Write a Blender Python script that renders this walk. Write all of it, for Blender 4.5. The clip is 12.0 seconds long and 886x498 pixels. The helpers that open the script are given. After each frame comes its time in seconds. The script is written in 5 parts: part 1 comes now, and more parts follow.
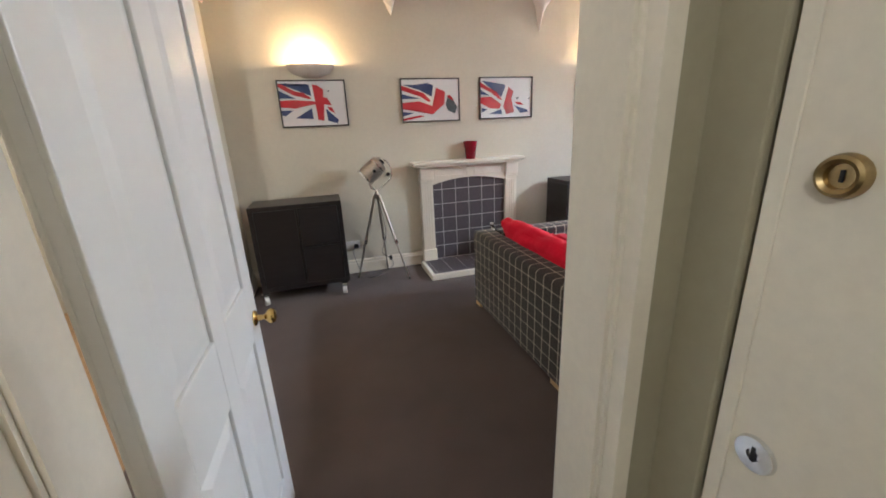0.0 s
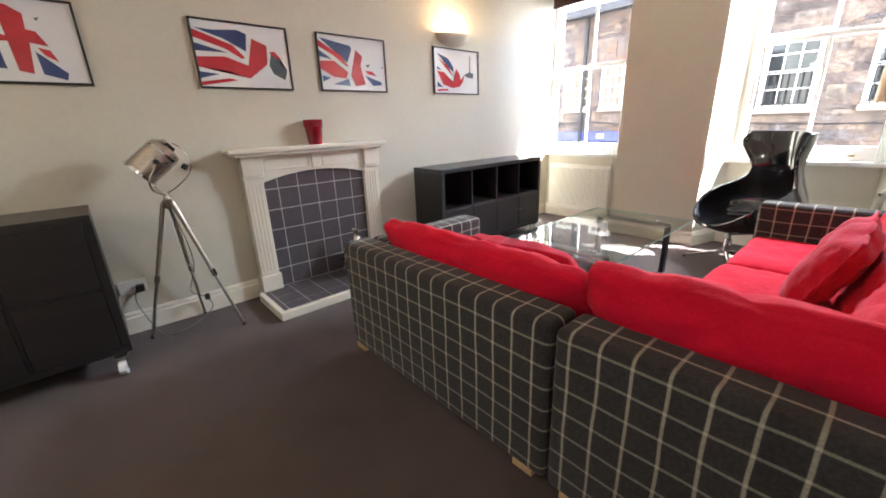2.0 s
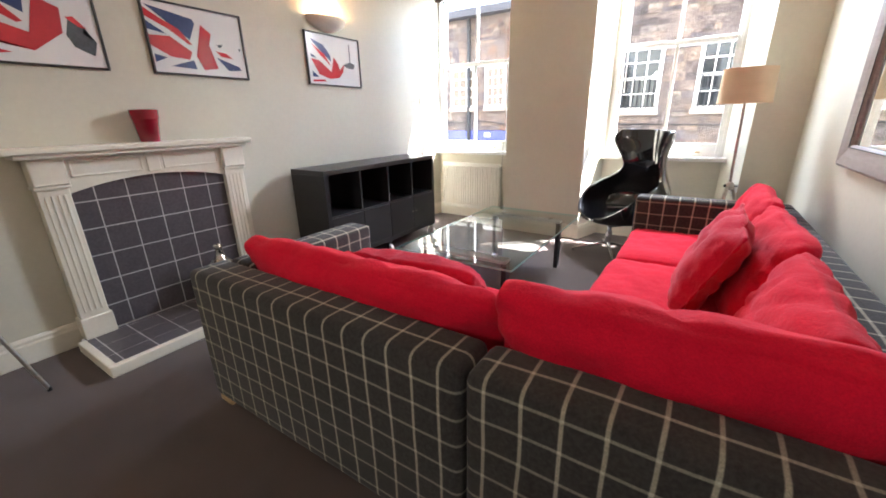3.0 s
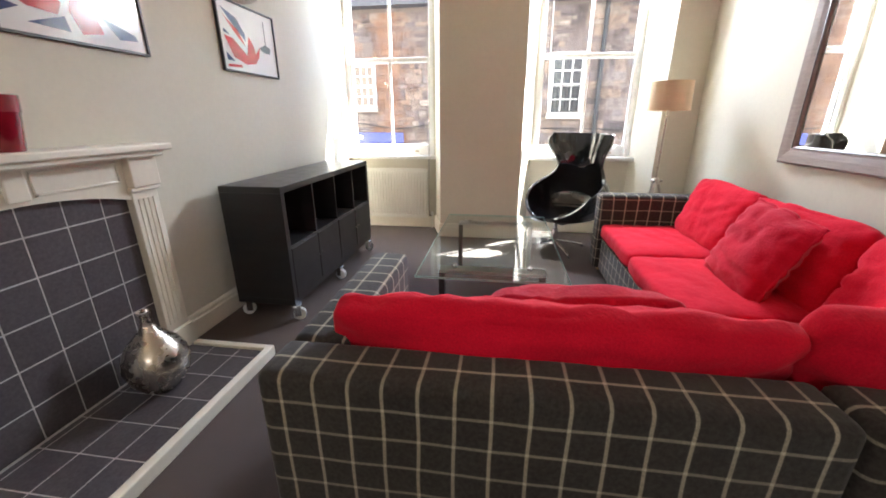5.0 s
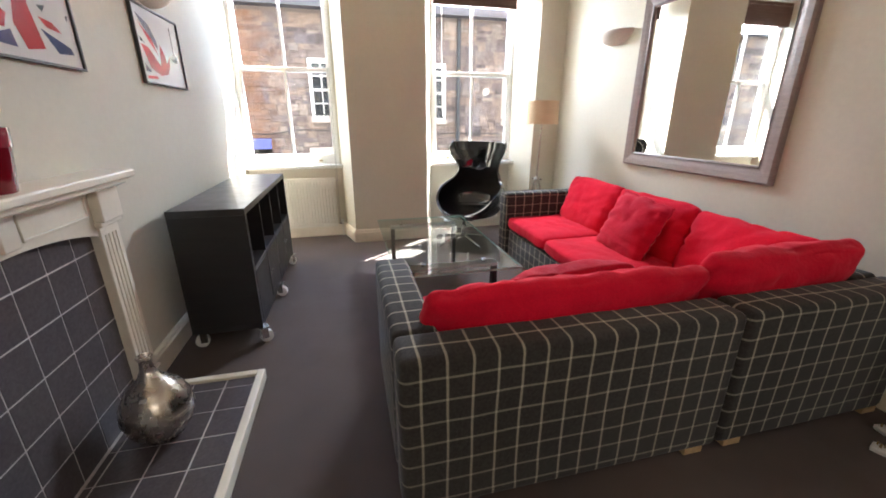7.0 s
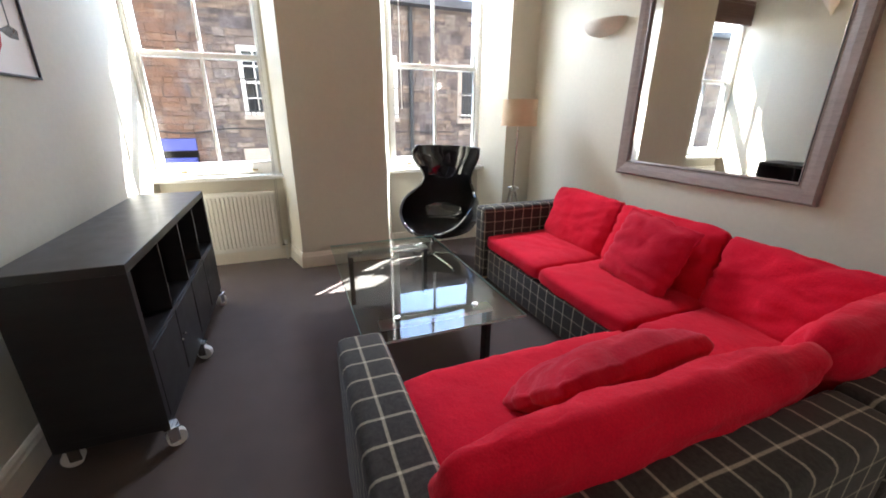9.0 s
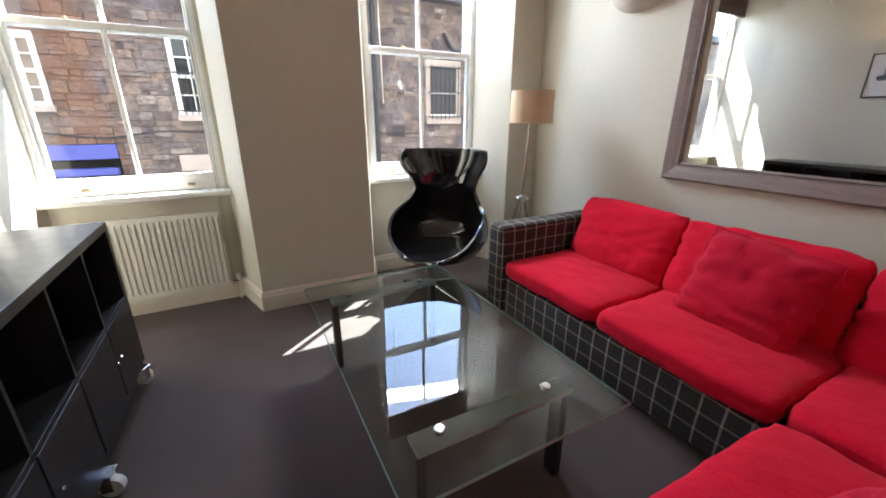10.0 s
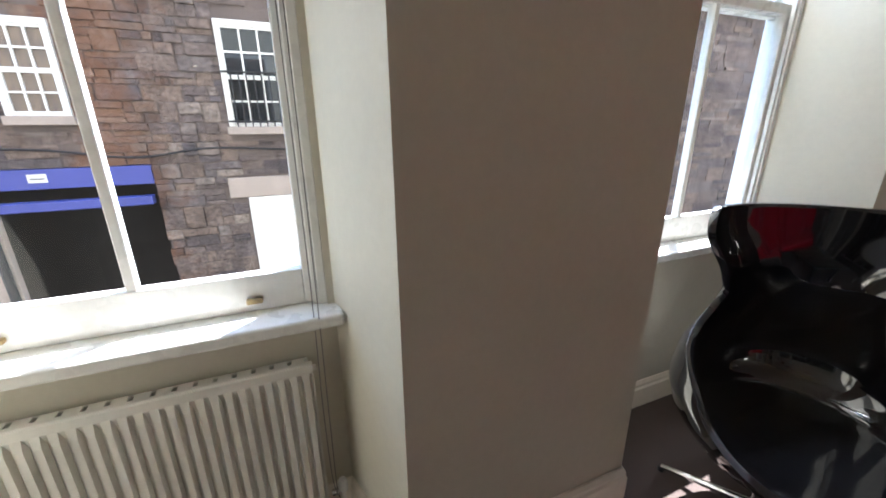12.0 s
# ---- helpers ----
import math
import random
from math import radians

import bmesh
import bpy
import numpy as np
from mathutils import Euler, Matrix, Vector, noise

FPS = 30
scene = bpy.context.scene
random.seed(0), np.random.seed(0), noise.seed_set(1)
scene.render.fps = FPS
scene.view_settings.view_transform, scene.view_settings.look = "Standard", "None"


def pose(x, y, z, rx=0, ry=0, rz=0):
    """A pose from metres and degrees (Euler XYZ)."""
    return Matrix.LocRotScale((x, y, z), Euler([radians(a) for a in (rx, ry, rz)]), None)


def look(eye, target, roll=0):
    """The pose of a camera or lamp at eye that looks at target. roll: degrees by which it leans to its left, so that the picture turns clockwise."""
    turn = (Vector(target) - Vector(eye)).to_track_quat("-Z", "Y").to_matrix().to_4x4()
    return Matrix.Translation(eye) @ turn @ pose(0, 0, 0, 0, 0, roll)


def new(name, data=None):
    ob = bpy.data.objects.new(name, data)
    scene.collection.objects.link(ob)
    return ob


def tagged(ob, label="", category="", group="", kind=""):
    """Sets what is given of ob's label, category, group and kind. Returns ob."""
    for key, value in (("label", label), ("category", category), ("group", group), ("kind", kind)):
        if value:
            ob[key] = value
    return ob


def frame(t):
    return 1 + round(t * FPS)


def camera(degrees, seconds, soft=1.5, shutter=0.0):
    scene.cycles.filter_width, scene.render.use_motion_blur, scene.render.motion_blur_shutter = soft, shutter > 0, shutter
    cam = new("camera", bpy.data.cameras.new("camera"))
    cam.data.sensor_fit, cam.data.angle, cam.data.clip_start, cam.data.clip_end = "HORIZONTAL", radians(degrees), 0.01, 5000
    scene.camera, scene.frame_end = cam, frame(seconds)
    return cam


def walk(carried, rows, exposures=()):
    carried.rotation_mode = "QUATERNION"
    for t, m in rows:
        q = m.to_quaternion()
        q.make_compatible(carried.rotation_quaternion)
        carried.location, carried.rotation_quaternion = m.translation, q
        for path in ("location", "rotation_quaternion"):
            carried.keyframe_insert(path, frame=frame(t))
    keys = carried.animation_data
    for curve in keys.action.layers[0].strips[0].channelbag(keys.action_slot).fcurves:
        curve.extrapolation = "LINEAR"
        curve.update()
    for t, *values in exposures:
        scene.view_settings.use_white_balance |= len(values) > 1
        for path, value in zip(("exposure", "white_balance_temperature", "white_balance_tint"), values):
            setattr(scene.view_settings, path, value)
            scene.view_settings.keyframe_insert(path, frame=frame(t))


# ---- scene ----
cam = camera(97.9, 12.0, soft=1.8)
PATH = [
    (0, (0.886, 1.607, 1.444), (1.423, 3.438, 0.844), -2.6),
    (0.5, (0.899, 1.994, 1.402), (1.438, 3.824, 0.801), -2.4),
    (1, (0.937, 2.312, 1.38), (1.534, 4.119, 0.764), -2.2),
    (1.5, (1.019, 2.477, 1.298), (1.924, 4.152, 0.686), -2.5),
    (2, (1.055, 2.566, 1.239), (2.312, 3.994, 0.619), -2.0),
    (2.5, (1.156, 2.643, 1.209), (2.619, 3.853, 0.58), -1.5),
    (3, (1.312, 2.735, 1.211), (2.899, 3.772, 0.573), -1.2),
    (3.2, (1.377, 2.786, 1.188), (3.006, 3.757, 0.553), -1.6),
    (5, (1.274, 3.867, 1.218), (3.149, 4.147, 0.579), -0.2),
    (5.5, (1.218, 4.108, 1.193), (3.115, 4.143, 0.562), -0.2),
    (6, (1.121, 4.306, 1.274), (3.012, 4.165, 0.638), 0.0),
    (6.5, (1.04, 4.476, 1.318), (2.911, 4.168, 0.682), 0.2),
    (7, (1.013, 4.534, 1.322), (2.854, 4.086, 0.684), 0.1),
    (7.5, (1.049, 4.573, 1.326), (2.856, 4.001, 0.689), 0.5),
    (9.5, (2.064, 4.498, 1.376), (3.79, 3.728, 0.72), 0.1),
    (10, (2.509, 4.531, 1.318), (4.181, 3.646, 0.67), 0.1),
    (10.5, (3.019, 4.541, 1.344), (4.681, 3.65, 0.679), 0.1),
    (11, (3.565, 4.595, 1.289), (5.251, 3.702, 0.687), -0.2),
    (11.5, (4.079, 4.577, 1.326), (5.796, 3.754, 0.716), -1.0),
    (12, (4.53, 4.71, 1.36), (6.281, 3.975, 0.742), -0.4),
]
walk(cam, [(t, look(eye, target, roll)) for t, eye, target, roll in PATH], [(0.0, 4.5, 5800, 10), (0.5, 4.35, 5950, 10), (1.5, 4.6, 5850, 10), (3.0, 4.45, 5850, 10), (5.0, 4.3, 5950, 10), (7.5, 4.1, 5950, 10), (9.5, 3.62, 5800, 9), (10.5, 3.4, 5750, 10), (11.5, 3.12, 5680, 10), (12.0, 2.92, 5650, 10)])

# ---------------------------------------------------------------- light
SUN = Vector((0.355, -0.426, 0.832))
world = bpy.data.worlds.new("sky")
scene.world = world
world.use_nodes = True
wn = world.node_tree.nodes
sky = wn.new("ShaderNodeTexSky")
sky.sky_type = "NISHITA"
sky.sun_disc = False
sky.sun_elevation = radians(56.3)
sky.sun_rotation = radians(140.2)
wn["Background"].inputs["Strength"].default_value = 0.15
world.node_tree.links.new(sky.outputs["Color"], wn["Background"].inputs["Color"])
sun_data = bpy.data.lights.new("sun", "SUN")
sun_data.energy, sun_data.angle, sun_data.color = 5.0, radians(0.5), (1.0, 0.95, 0.88)
sun = new("sun", sun_data)
sun.matrix_world = look(SUN * 20, (0, 0, 0))


def bulb(name, place, watts, color, radius):
    d = bpy.data.lights.new(name, "POINT")
    d.energy, d.color, d.shadow_soft_size = watts, color, radius
    ob = new(name, d)
    ob.location = place
    return ob


def sky_panel(name, y0, y1, watts, side):
    """Stands in for the sky's light at the head of a window opening, just under the rolled blind."""
    d = bpy.data.lights.new(name, "AREA")
    d.shape, d.size, d.size_y, d.energy, d.color = "RECTANGLE", y1 - y0, 0.16, watts, (0.94, 0.97, 1.0)
    ob = new(name, d)
    mid = (y0 + y1) / 2
    ob.matrix_world = look((5.86, mid, 2.52), (4.60, mid + side, 2.30))
    return ob


sky_panel("window_sky", 4.68, 5.53, 1.3, -0.6)
sky_panel("window_sky", 2.61, 3.48, 7.0, 0.35)
bulb("sconce_bulb", (0.88, 5.50, 2.03), 1.05, (1.0, 0.62, 0.30), 0.03)
bulb("sconce_bulb", (3.93, 5.50, 2.03), 1.05, (1.0, 0.62, 0.30), 0.03)
# added fill from the kitchen end, no known lamp there
bulb("kitchen_fill", (-1.40, 3.90, 2.12), 2.5, (1.0, 0.90, 0.78), 0.10)
# added fill for the hall, its source is assumed
bulb("hall_bulb", (0.30, 0.70, 2.25), 1.3, (1.0, 0.93, 0.84), 0.09)


# ---------------------------------------------------------------- materials
def socket_mix(nt, fac, a, b):
    m = nt.nodes.new("ShaderNodeMix")
    m.data_type = "RGBA"
    for key, v in ((0, fac), (6, a), (7, b)):
        if isinstance(v, (int, float)):
            m.inputs[key].default_value = v
        elif isinstance(v, tuple):
            m.inputs[key].default_value = (*v, 1)
        else:
            nt.links.new(v, m.inputs[key])
    return m.outputs[2]


def noise_of(nt, scale, detail=4, rough=0.6, stretch=(1, 1, 1)):
    g = nt.nodes.new("ShaderNodeNewGeometry")
    mp = nt.nodes.new("ShaderNodeMapping")
    mp.inputs["Scale"].default_value = stretch
    nt.links.new(g.outputs["Position"], mp.inputs["Vector"])
    n = nt.nodes.new("ShaderNodeTexNoise")
    n.inputs["Scale"].default_value, n.inputs["Detail"].default_value, n.inputs["Roughness"].default_value = scale, detail, rough
    nt.links.new(mp.outputs["Vector"], n.inputs["Vector"])
    return n.outputs["Fac"]


def ramp(nt, fac, lo, hi, a=0.0, b=1.0):
    r = nt.nodes.new("ShaderNodeMapRange")
    r.inputs[1].default_value, r.inputs[2].default_value, r.inputs[3].default_value, r.inputs[4].default_value = lo, hi, a, b
    nt.links.new(fac, r.inputs[0])
    return r.outputs[0]


def calc(nt, op, a, b=0.0):
    m = nt.nodes.new("ShaderNodeMath")
    m.operation = op
    for k, v in ((0, a), (1, b)):
        if isinstance(v, (int, float)):
            m.inputs[k].default_value = v
        else:
            nt.links.new(v, m.inputs[k])
    return m.outputs[0]


def surface(name, color, rough=0.6, metal=0.0, other=None, big=1.5, fine=60.0, grain=0.1, bump=0.1, bump_scale=120.0,
            coat=0.0, sheen=0.0, depth=0.002, stretch=(1, 1, 1), rough_var=0.035):
    """A material with variation at two scales and fine relief."""
    m = bpy.data.materials.new(name)
    m.use_nodes = True
    nt = m.node_tree
    p = nt.nodes["Principled BSDF"]
    other = other or tuple(c * 0.82 for c in color)
    base = socket_mix(nt, ramp(nt, noise_of(nt, big, 3, 0.55, stretch), 0.35, 0.7), color, other)
    speck = ramp(nt, noise_of(nt, fine, 3, 0.7, stretch), 0.3, 0.7, 1 - grain, 1 + grain)
    mul = nt.nodes.new("ShaderNodeMix")
    mul.data_type, mul.blend_type = "RGBA", "MULTIPLY"
    mul.inputs[0].default_value = 1.0
    nt.links.new(base, mul.inputs[6])
    nt.links.new(speck, mul.inputs[7])
    nt.links.new(mul.outputs[2], p.inputs["Base Color"])
    nt.links.new(ramp(nt, noise_of(nt, big * 4, 2), 0.25, 0.75, max(0.02, rough - rough_var), min(1, rough + rough_var)), p.inputs["Roughness"])
    p.inputs["Metallic"].default_value = metal
    p.inputs["Coat Weight"].default_value = coat
    p.inputs["Coat Roughness"].default_value = 0.05
    p.inputs["Sheen Weight"].default_value = sheen
    if bump:
        b = nt.nodes.new("ShaderNodeBump")
        b.inputs["Strength"].default_value, b.inputs["Distance"].default_value = bump, depth
        nt.links.new(noise_of(nt, bump_scale, 4, 0.6, stretch), b.inputs["Height"])
        nt.links.new(b.outputs["Normal"], p.inputs["Normal"])
    return m


def pane_material(name, tint, gloss=0.06, ior=1.5):
    m = bpy.data.materials.new(name)
    m.use_nodes = True
    nt = m.node_tree
    nt.nodes.remove(nt.nodes["Principled BSDF"])
    out = nt.nodes["Material Output"]
    clear, shine, mix, fres = (nt.nodes.new("ShaderNode" + k) for k in ("BsdfTransparent", "BsdfGlossy", "MixShader", "Fresnel"))
    clear.inputs["Color"].default_value = (*tint, 1)
    shine.inputs["Roughness"].default_value = gloss
    fres.inputs["IOR"].default_value = ior
    nt.links.new(fres.outputs[0], mix.inputs[0])
    nt.links.new(clear.outputs[0], mix.inputs[1])
    nt.links.new(shine.outputs[0], mix.inputs[2])
    nt.links.new(mix.outputs[0], out.inputs[0])
    return m


def plaid_material(name, y_line, y_step, z_line, z_step):
    """Charcoal wool with a cream windowpane check, laid by each face's own two directions; one line of each set is given."""
    m = bpy.data.materials.new(name)
    m.use_nodes = True
    nt = m.node_tree
    p = nt.nodes["Principled BSDF"]
    g = nt.nodes.new("ShaderNodeNewGeometry")
    pos, nor = nt.nodes.new("ShaderNodeSeparateXYZ"), nt.nodes.new("ShaderNodeSeparateXYZ")
    wob = nt.nodes.new("ShaderNodeTexNoise")
    wob.inputs["Scale"].default_value = 3.0
    nt.links.new(g.outputs["Position"], wob.inputs["Vector"])
    add = nt.nodes.new("ShaderNodeVectorMath")
    add.operation = "MULTIPLY_ADD"
    add.inputs[1].default_value = (0.02, 0.02, 0.02)
    nt.links.new(wob.outputs["Color"], add.inputs[0])
    nt.links.new(g.outputs["Position"], add.inputs[2])
    nt.links.new(add.outputs[0], pos.inputs[0])
    nt.links.new(g.outputs["Normal"], nor.inputs[0])
    total = None
    for k, line_at, step, weight in ((0, 4.40, y_step, 0.60), (1, y_line, y_step, 0.60), (2, z_line, z_step, 0.40)):
        f = calc(nt, "FRACT", calc(nt, "DIVIDE", calc(nt, "ADD", pos.outputs[k], 100.5 * step - line_at - 0.01), step))
        line = ramp(nt, calc(nt, "ABSOLUTE", calc(nt, "SUBTRACT", f, 0.5)), 0.034, 0.066, weight, 0.0)
        side = ramp(nt, calc(nt, "ABSOLUTE", nor.outputs[k]), 0.65, 0.75, 1.0, 0.0)
        line = calc(nt, "MULTIPLY", line, side)
        total = line if total is None else calc(nt, "ADD", total, line)
    weave = ramp(nt, noise_of(nt, 260, 2), 0.3, 0.7, 0.60, 1.10)
    amount = calc(nt, "MINIMUM", calc(nt, "MULTIPLY", total, weave), 1.0)
    ground = socket_mix(nt, ramp(nt, noise_of(nt, 90, 3), 0.35, 0.65), (0.020, 0.017, 0.0155), (0.040, 0.035, 0.032))
    nt.links.new(socket_mix(nt, amount, ground, (0.56, 0.51, 0.385)), p.inputs["Base Color"])
    p.inputs["Roughness"].default_value = 0.95
    p.inputs["Sheen Weight"].default_value = 0.12
    b = nt.nodes.new("ShaderNodeBump")
    b.inputs["Strength"].default_value, b.inputs["Distance"].default_value = 0.35, 0.002
    nt.links.new(noise_of(nt, 320, 3), b.inputs["Height"])
    nt.links.new(b.outputs["Normal"], p.inputs["Normal"])
    return m


def carpet_material():
    m = surface("carpet_pile", (0.090, 0.063, 0.054), 0.97, other=(0.067, 0.048, 0.042), big=1.6, fine=240, grain=0.28, bump=0.5, bump_scale=420, sheen=0.1, depth=0.004)
    return m


def stone_material():
    m = bpy.data.materials.new("rubble_stone")
    m.use_nodes = True
    nt = m.node_tree
    p = nt.nodes["Principled BSDF"]
    info = nt.nodes.new("ShaderNodeObjectInfo")
    isl = nt.nodes.new("ShaderNodeNewGeometry")
    rnd = calc(nt, "FRACT", calc(nt, "ADD", info.outputs["Random"], isl.outputs["Random Per Island"]))
    cr = nt.nodes.new("ShaderNodeValToRGB")
    cr.color_ramp.interpolation = "LINEAR"
    stops = ((0.0, (0.085, 0.072, 0.074)), (0.3, (0.175, 0.138, 0.122)), (0.55, (0.22, 0.165, 0.132)), (0.75, (0.12, 0.105, 0.110)), (1.0, (0.27, 0.222, 0.187)))
    cr.color_ramp.elements[0].color = (*stops[0][1], 1)
    cr.color_ramp.elements[1].color = (*stops[-1][1], 1)
    for at, c in stops[1:-1]:
        cr.color_ramp.elements.new(at).color = (*c, 1)
    nt.links.new(rnd, cr.inputs[0])
    blot = calc(nt, "MULTIPLY", ramp(nt, noise_of(nt, 14, 8, 0.8, (1, 1, 2.0)), 0.32, 0.68, 0.32, 1.55), ramp(nt, noise_of(nt, 2.6, 6, 0.7), 0.35, 0.65, 0.62, 1.25))
    mul = nt.nodes.new("ShaderNodeMix")
    mul.data_type, mul.blend_type = "RGBA", "MULTIPLY"
    mul.inputs[0].default_value = 1.0
    nt.links.new(cr.outputs[0], mul.inputs[6])
    nt.links.new(blot, mul.inputs[7])
    # rust-brown run of damp down the wall, with a ragged edge
    xyz = nt.nodes.new("ShaderNodeSeparateXYZ")
    nt.links.new(isl.outputs["Position"], xyz.inputs[0])
    edge = calc(nt, "ADD", xyz.outputs[1], calc(nt, "MULTIPLY", calc(nt, "SUBTRACT", noise_of(nt, 2.2, 6, 0.7), 0.5), 2.0))
    band = ramp(nt, calc(nt, "ABSOLUTE", calc(nt, "SUBTRACT", edge, 6.35)), 0.10, 0.55, 0.62, 0.0)
    nt.links.new(socket_mix(nt, band, mul.outputs[2], (0.19, 0.088, 0.042)), p.inputs["Base Color"])
    p.inputs["Roughness"].default_value = 0.95
    b = nt.nodes.new("ShaderNodeBump")
    b.inputs["Strength"].default_value, b.inputs["Distance"].default_value = 1.0, 0.03
    nt.links.new(noise_of(nt, 14, 6, 0.7), b.inputs["Height"])
    nt.links.new(b.outputs["Normal"], p.inputs["Normal"])
    return m


WALL = surface("wall_paint", (0.61, 0.572, 0.468), 0.7, other=(0.58, 0.542, 0.44), big=0.8, fine=35, grain=0.025, bump=0.12, bump_scale=70)
CEIL = surface("ceiling_paint", (0.78, 0.76, 0.71), 0.8, big=0.7, fine=30, grain=0.02, bump=0.1, bump_scale=50, other=(0.74, 0.72, 0.67))
DOOR_WHITE = surface("white_door_paint", (0.80, 0.80, 0.78), 0.34, other=(0.78, 0.78, 0.75), big=1.0, fine=20, grain=0.01, bump=0.0, rough_var=0.0)
GLOSS_WHITE = surface("white_gloss_paint", (0.80, 0.79, 0.75), 0.28, other=(0.75, 0.74, 0.69), big=2.5, fine=40, grain=0.03, bump=0.06, bump_scale=45)
CREAM = surface("cream_gloss_paint", (0.78, 0.73, 0.62), 0.35, other=(0.72, 0.66, 0.55), big=2.0, fine=40, grain=0.03, bump=0.08, bump_scale=60)
HALL_WALL = surface("hall_wall_paint", (0.36, 0.33, 0.235), 0.75, other=(0.33, 0.30, 0.21), big=0.8, fine=35, grain=0.03, bump=0.1, bump_scale=70)
CARPET = carpet_material()
LAMINATE = surface("oak_laminate", (0.42, 0.25, 0.12), 0.35, other=(0.33, 0.19, 0.09), big=2.0, fine=50, grain=0.18, bump=0.05, stretch=(6, 1, 1))
PLAID = plaid_material("plaid_wool", 4.366, 0.0838, 0.573, 0.0825)
PLAID_WALL = plaid_material("plaid_wool_wall_section", 3.066, 0.0900, 0.612, 0.0828)
RED = surface("red_velour", (0.66, 0.006, 0.031), 0.95, other=(0.57, 0.005, 0.026), big=5, fine=180, grain=0.12, bump=0.55, bump_scale=16, sheen=0.06, depth=0.012)
PILLOW_RED = surface("deep_red_velvet", (0.54, 0.005, 0.030), 0.92, other=(0.45, 0.004, 0.024), big=6, fine=200, grain=0.15, bump=0.55, bump_scale=22, sheen=0.10, depth=0.010)
for velour in (RED, PILLOW_RED):
    velour.node_tree.nodes["Principled BSDF"].inputs["Specular IOR Level"].default_value = 0.15
BLACK_BROWN = surface("black_brown_veneer", (0.013, 0.011, 0.0115), 0.40, other=(0.018, 0.0155, 0.0155), big=3, fine=60, grain=0.25, bump=0.08, stretch=(1, 1, 8), bump_scale=40)
BLACK_TOP = surface("black_brown_top", (0.022, 0.019, 0.018), 0.32, other=(0.027, 0.023, 0.021), big=3, fine=60, grain=0.12, bump=0.015, stretch=(1, 8, 8), bump_scale=60)
LACQUER = surface("black_lacquer", (0.008, 0.008, 0.0095), 0.06, other=(0.011, 0.011, 0.013), big=3, fine=80, grain=0.05, bump=0.03, bump_scale=6, coat=1.0, rough_var=0.03)
PALE_STEEL = surface("pale_steel", (0.72, 0.73, 0.72), 0.45, other=(0.64, 0.65, 0.65), big=4, fine=90, grain=0.08, bump=0.03)
CHROME = surface("chrome", (0.78, 0.78, 0.78), 0.14, 1.0, big=8, fine=80, grain=0.03, bump=0.02)
NICKEL = surface("brushed_nickel", (0.55, 0.50, 0.43), 0.30, 1.0, big=8, fine=120, grain=0.06, bump=0.05, stretch=(1, 1, 12))
PEWTER = surface("pewter", (0.58, 0.53, 0.47), 0.27, 1.0, other=(0.53, 0.48, 0.42), big=6, fine=60, grain=0.04, bump=0.03, bump_scale=40, rough_var=0.015)
BRASS = surface("polished_brass", (0.78, 0.55, 0.20), 0.18, 1.0, big=8, fine=80, grain=0.05, bump=0.02)
OLD_BRASS = surface("aged_brass", (0.45, 0.34, 0.17), 0.35, 1.0, big=30, fine=90, grain=0.12, bump=0.08)
BLACK_PLASTIC = surface("black_plastic", (0.012, 0.012, 0.013), 0.45, big=6, fine=90, grain=0.1, bump=0.03)
WHITE_PLASTIC = surface("white_plastic", (0.78, 0.77, 0.74), 0.4, big=6, fine=90, grain=0.03, bump=0.02)
RAD_WHITE = surface("radiator_enamel", (0.74, 0.72, 0.65), 0.38, other=(0.69, 0.67, 0.60), big=2, fine=60, grain=0.03, bump=0.04)
SLATE = surface("charcoal_tile", (0.086, 0.074, 0.081), 0.40, other=(0.070, 0.060, 0.066), big=9, fine=70, grain=0.25, bump=0.25, bump_scale=40)
GROUT = surface("pale_grout", (0.62, 0.59, 0.58), 0.9, big=9, fine=120, grain=0.12, bump=0.2)
RED_GLAZE = surface("red_glaze", (0.26, 0.004, 0.016), 0.12, big=6, fine=60, grain=0.05, bump=0.03, coat=0.6)
SHADE_LINEN = surface("lampshade_linen", (0.66, 0.50, 0.33), 0.9, other=(0.62, 0.46, 0.30), big=4, fine=220, grain=0.1, bump=0.2, bump_scale=300, stretch=(1, 1, 4))
CONE_WHITE = surface("white_lampshade", (0.72, 0.71, 0.69), 0.6, big=5, fine=90, grain=0.03, bump=0.03)
MIRROR_WOOD = surface("mirror_frame_wood", (0.27, 0.205, 0.185), 0.38, other=(0.22, 0.165, 0.15), big=5, fine=60, grain=0.2, bump=0.15, stretch=(2, 2, 14), bump_scale=30)
SILVER = surface("mirror_silver", (0.90, 0.91, 0.90), 0.012, 1.0, other=(0.90, 0.91, 0.90), big=1, fine=5, grain=0.0, bump=0.0, rough_var=0.004)
PLASTER = surface("sconce_plaster", (0.66, 0.61, 0.54), 0.85, other=(0.60, 0.55, 0.48), big=8, fine=60, grain=0.05, bump=0.1)
BLIND_WOOD = surface("dark_blind_wood", (0.10, 0.045, 0.028), 0.55, other=(0.075, 0.032, 0.02), big=5, fine=60, grain=0.25, bump=0.2, stretch=(2, 1, 20))
PINE = surface("pale_pine", (0.55, 0.36, 0.18), 0.6, big=8, fine=60, grain=0.12, bump=0.1)
FRAME_BLACK = surface("black_frame", (0.014, 0.012, 0.012), 0.35, big=8, fine=60, grain=0.1, bump=0.05)
PRINT_WHITE = surface("print_white", (0.74, 0.73, 0.74), 0.16, other=(0.72, 0.71, 0.72), big=2, fine=60, grain=0.01, bump=0.0, coat=0.7)
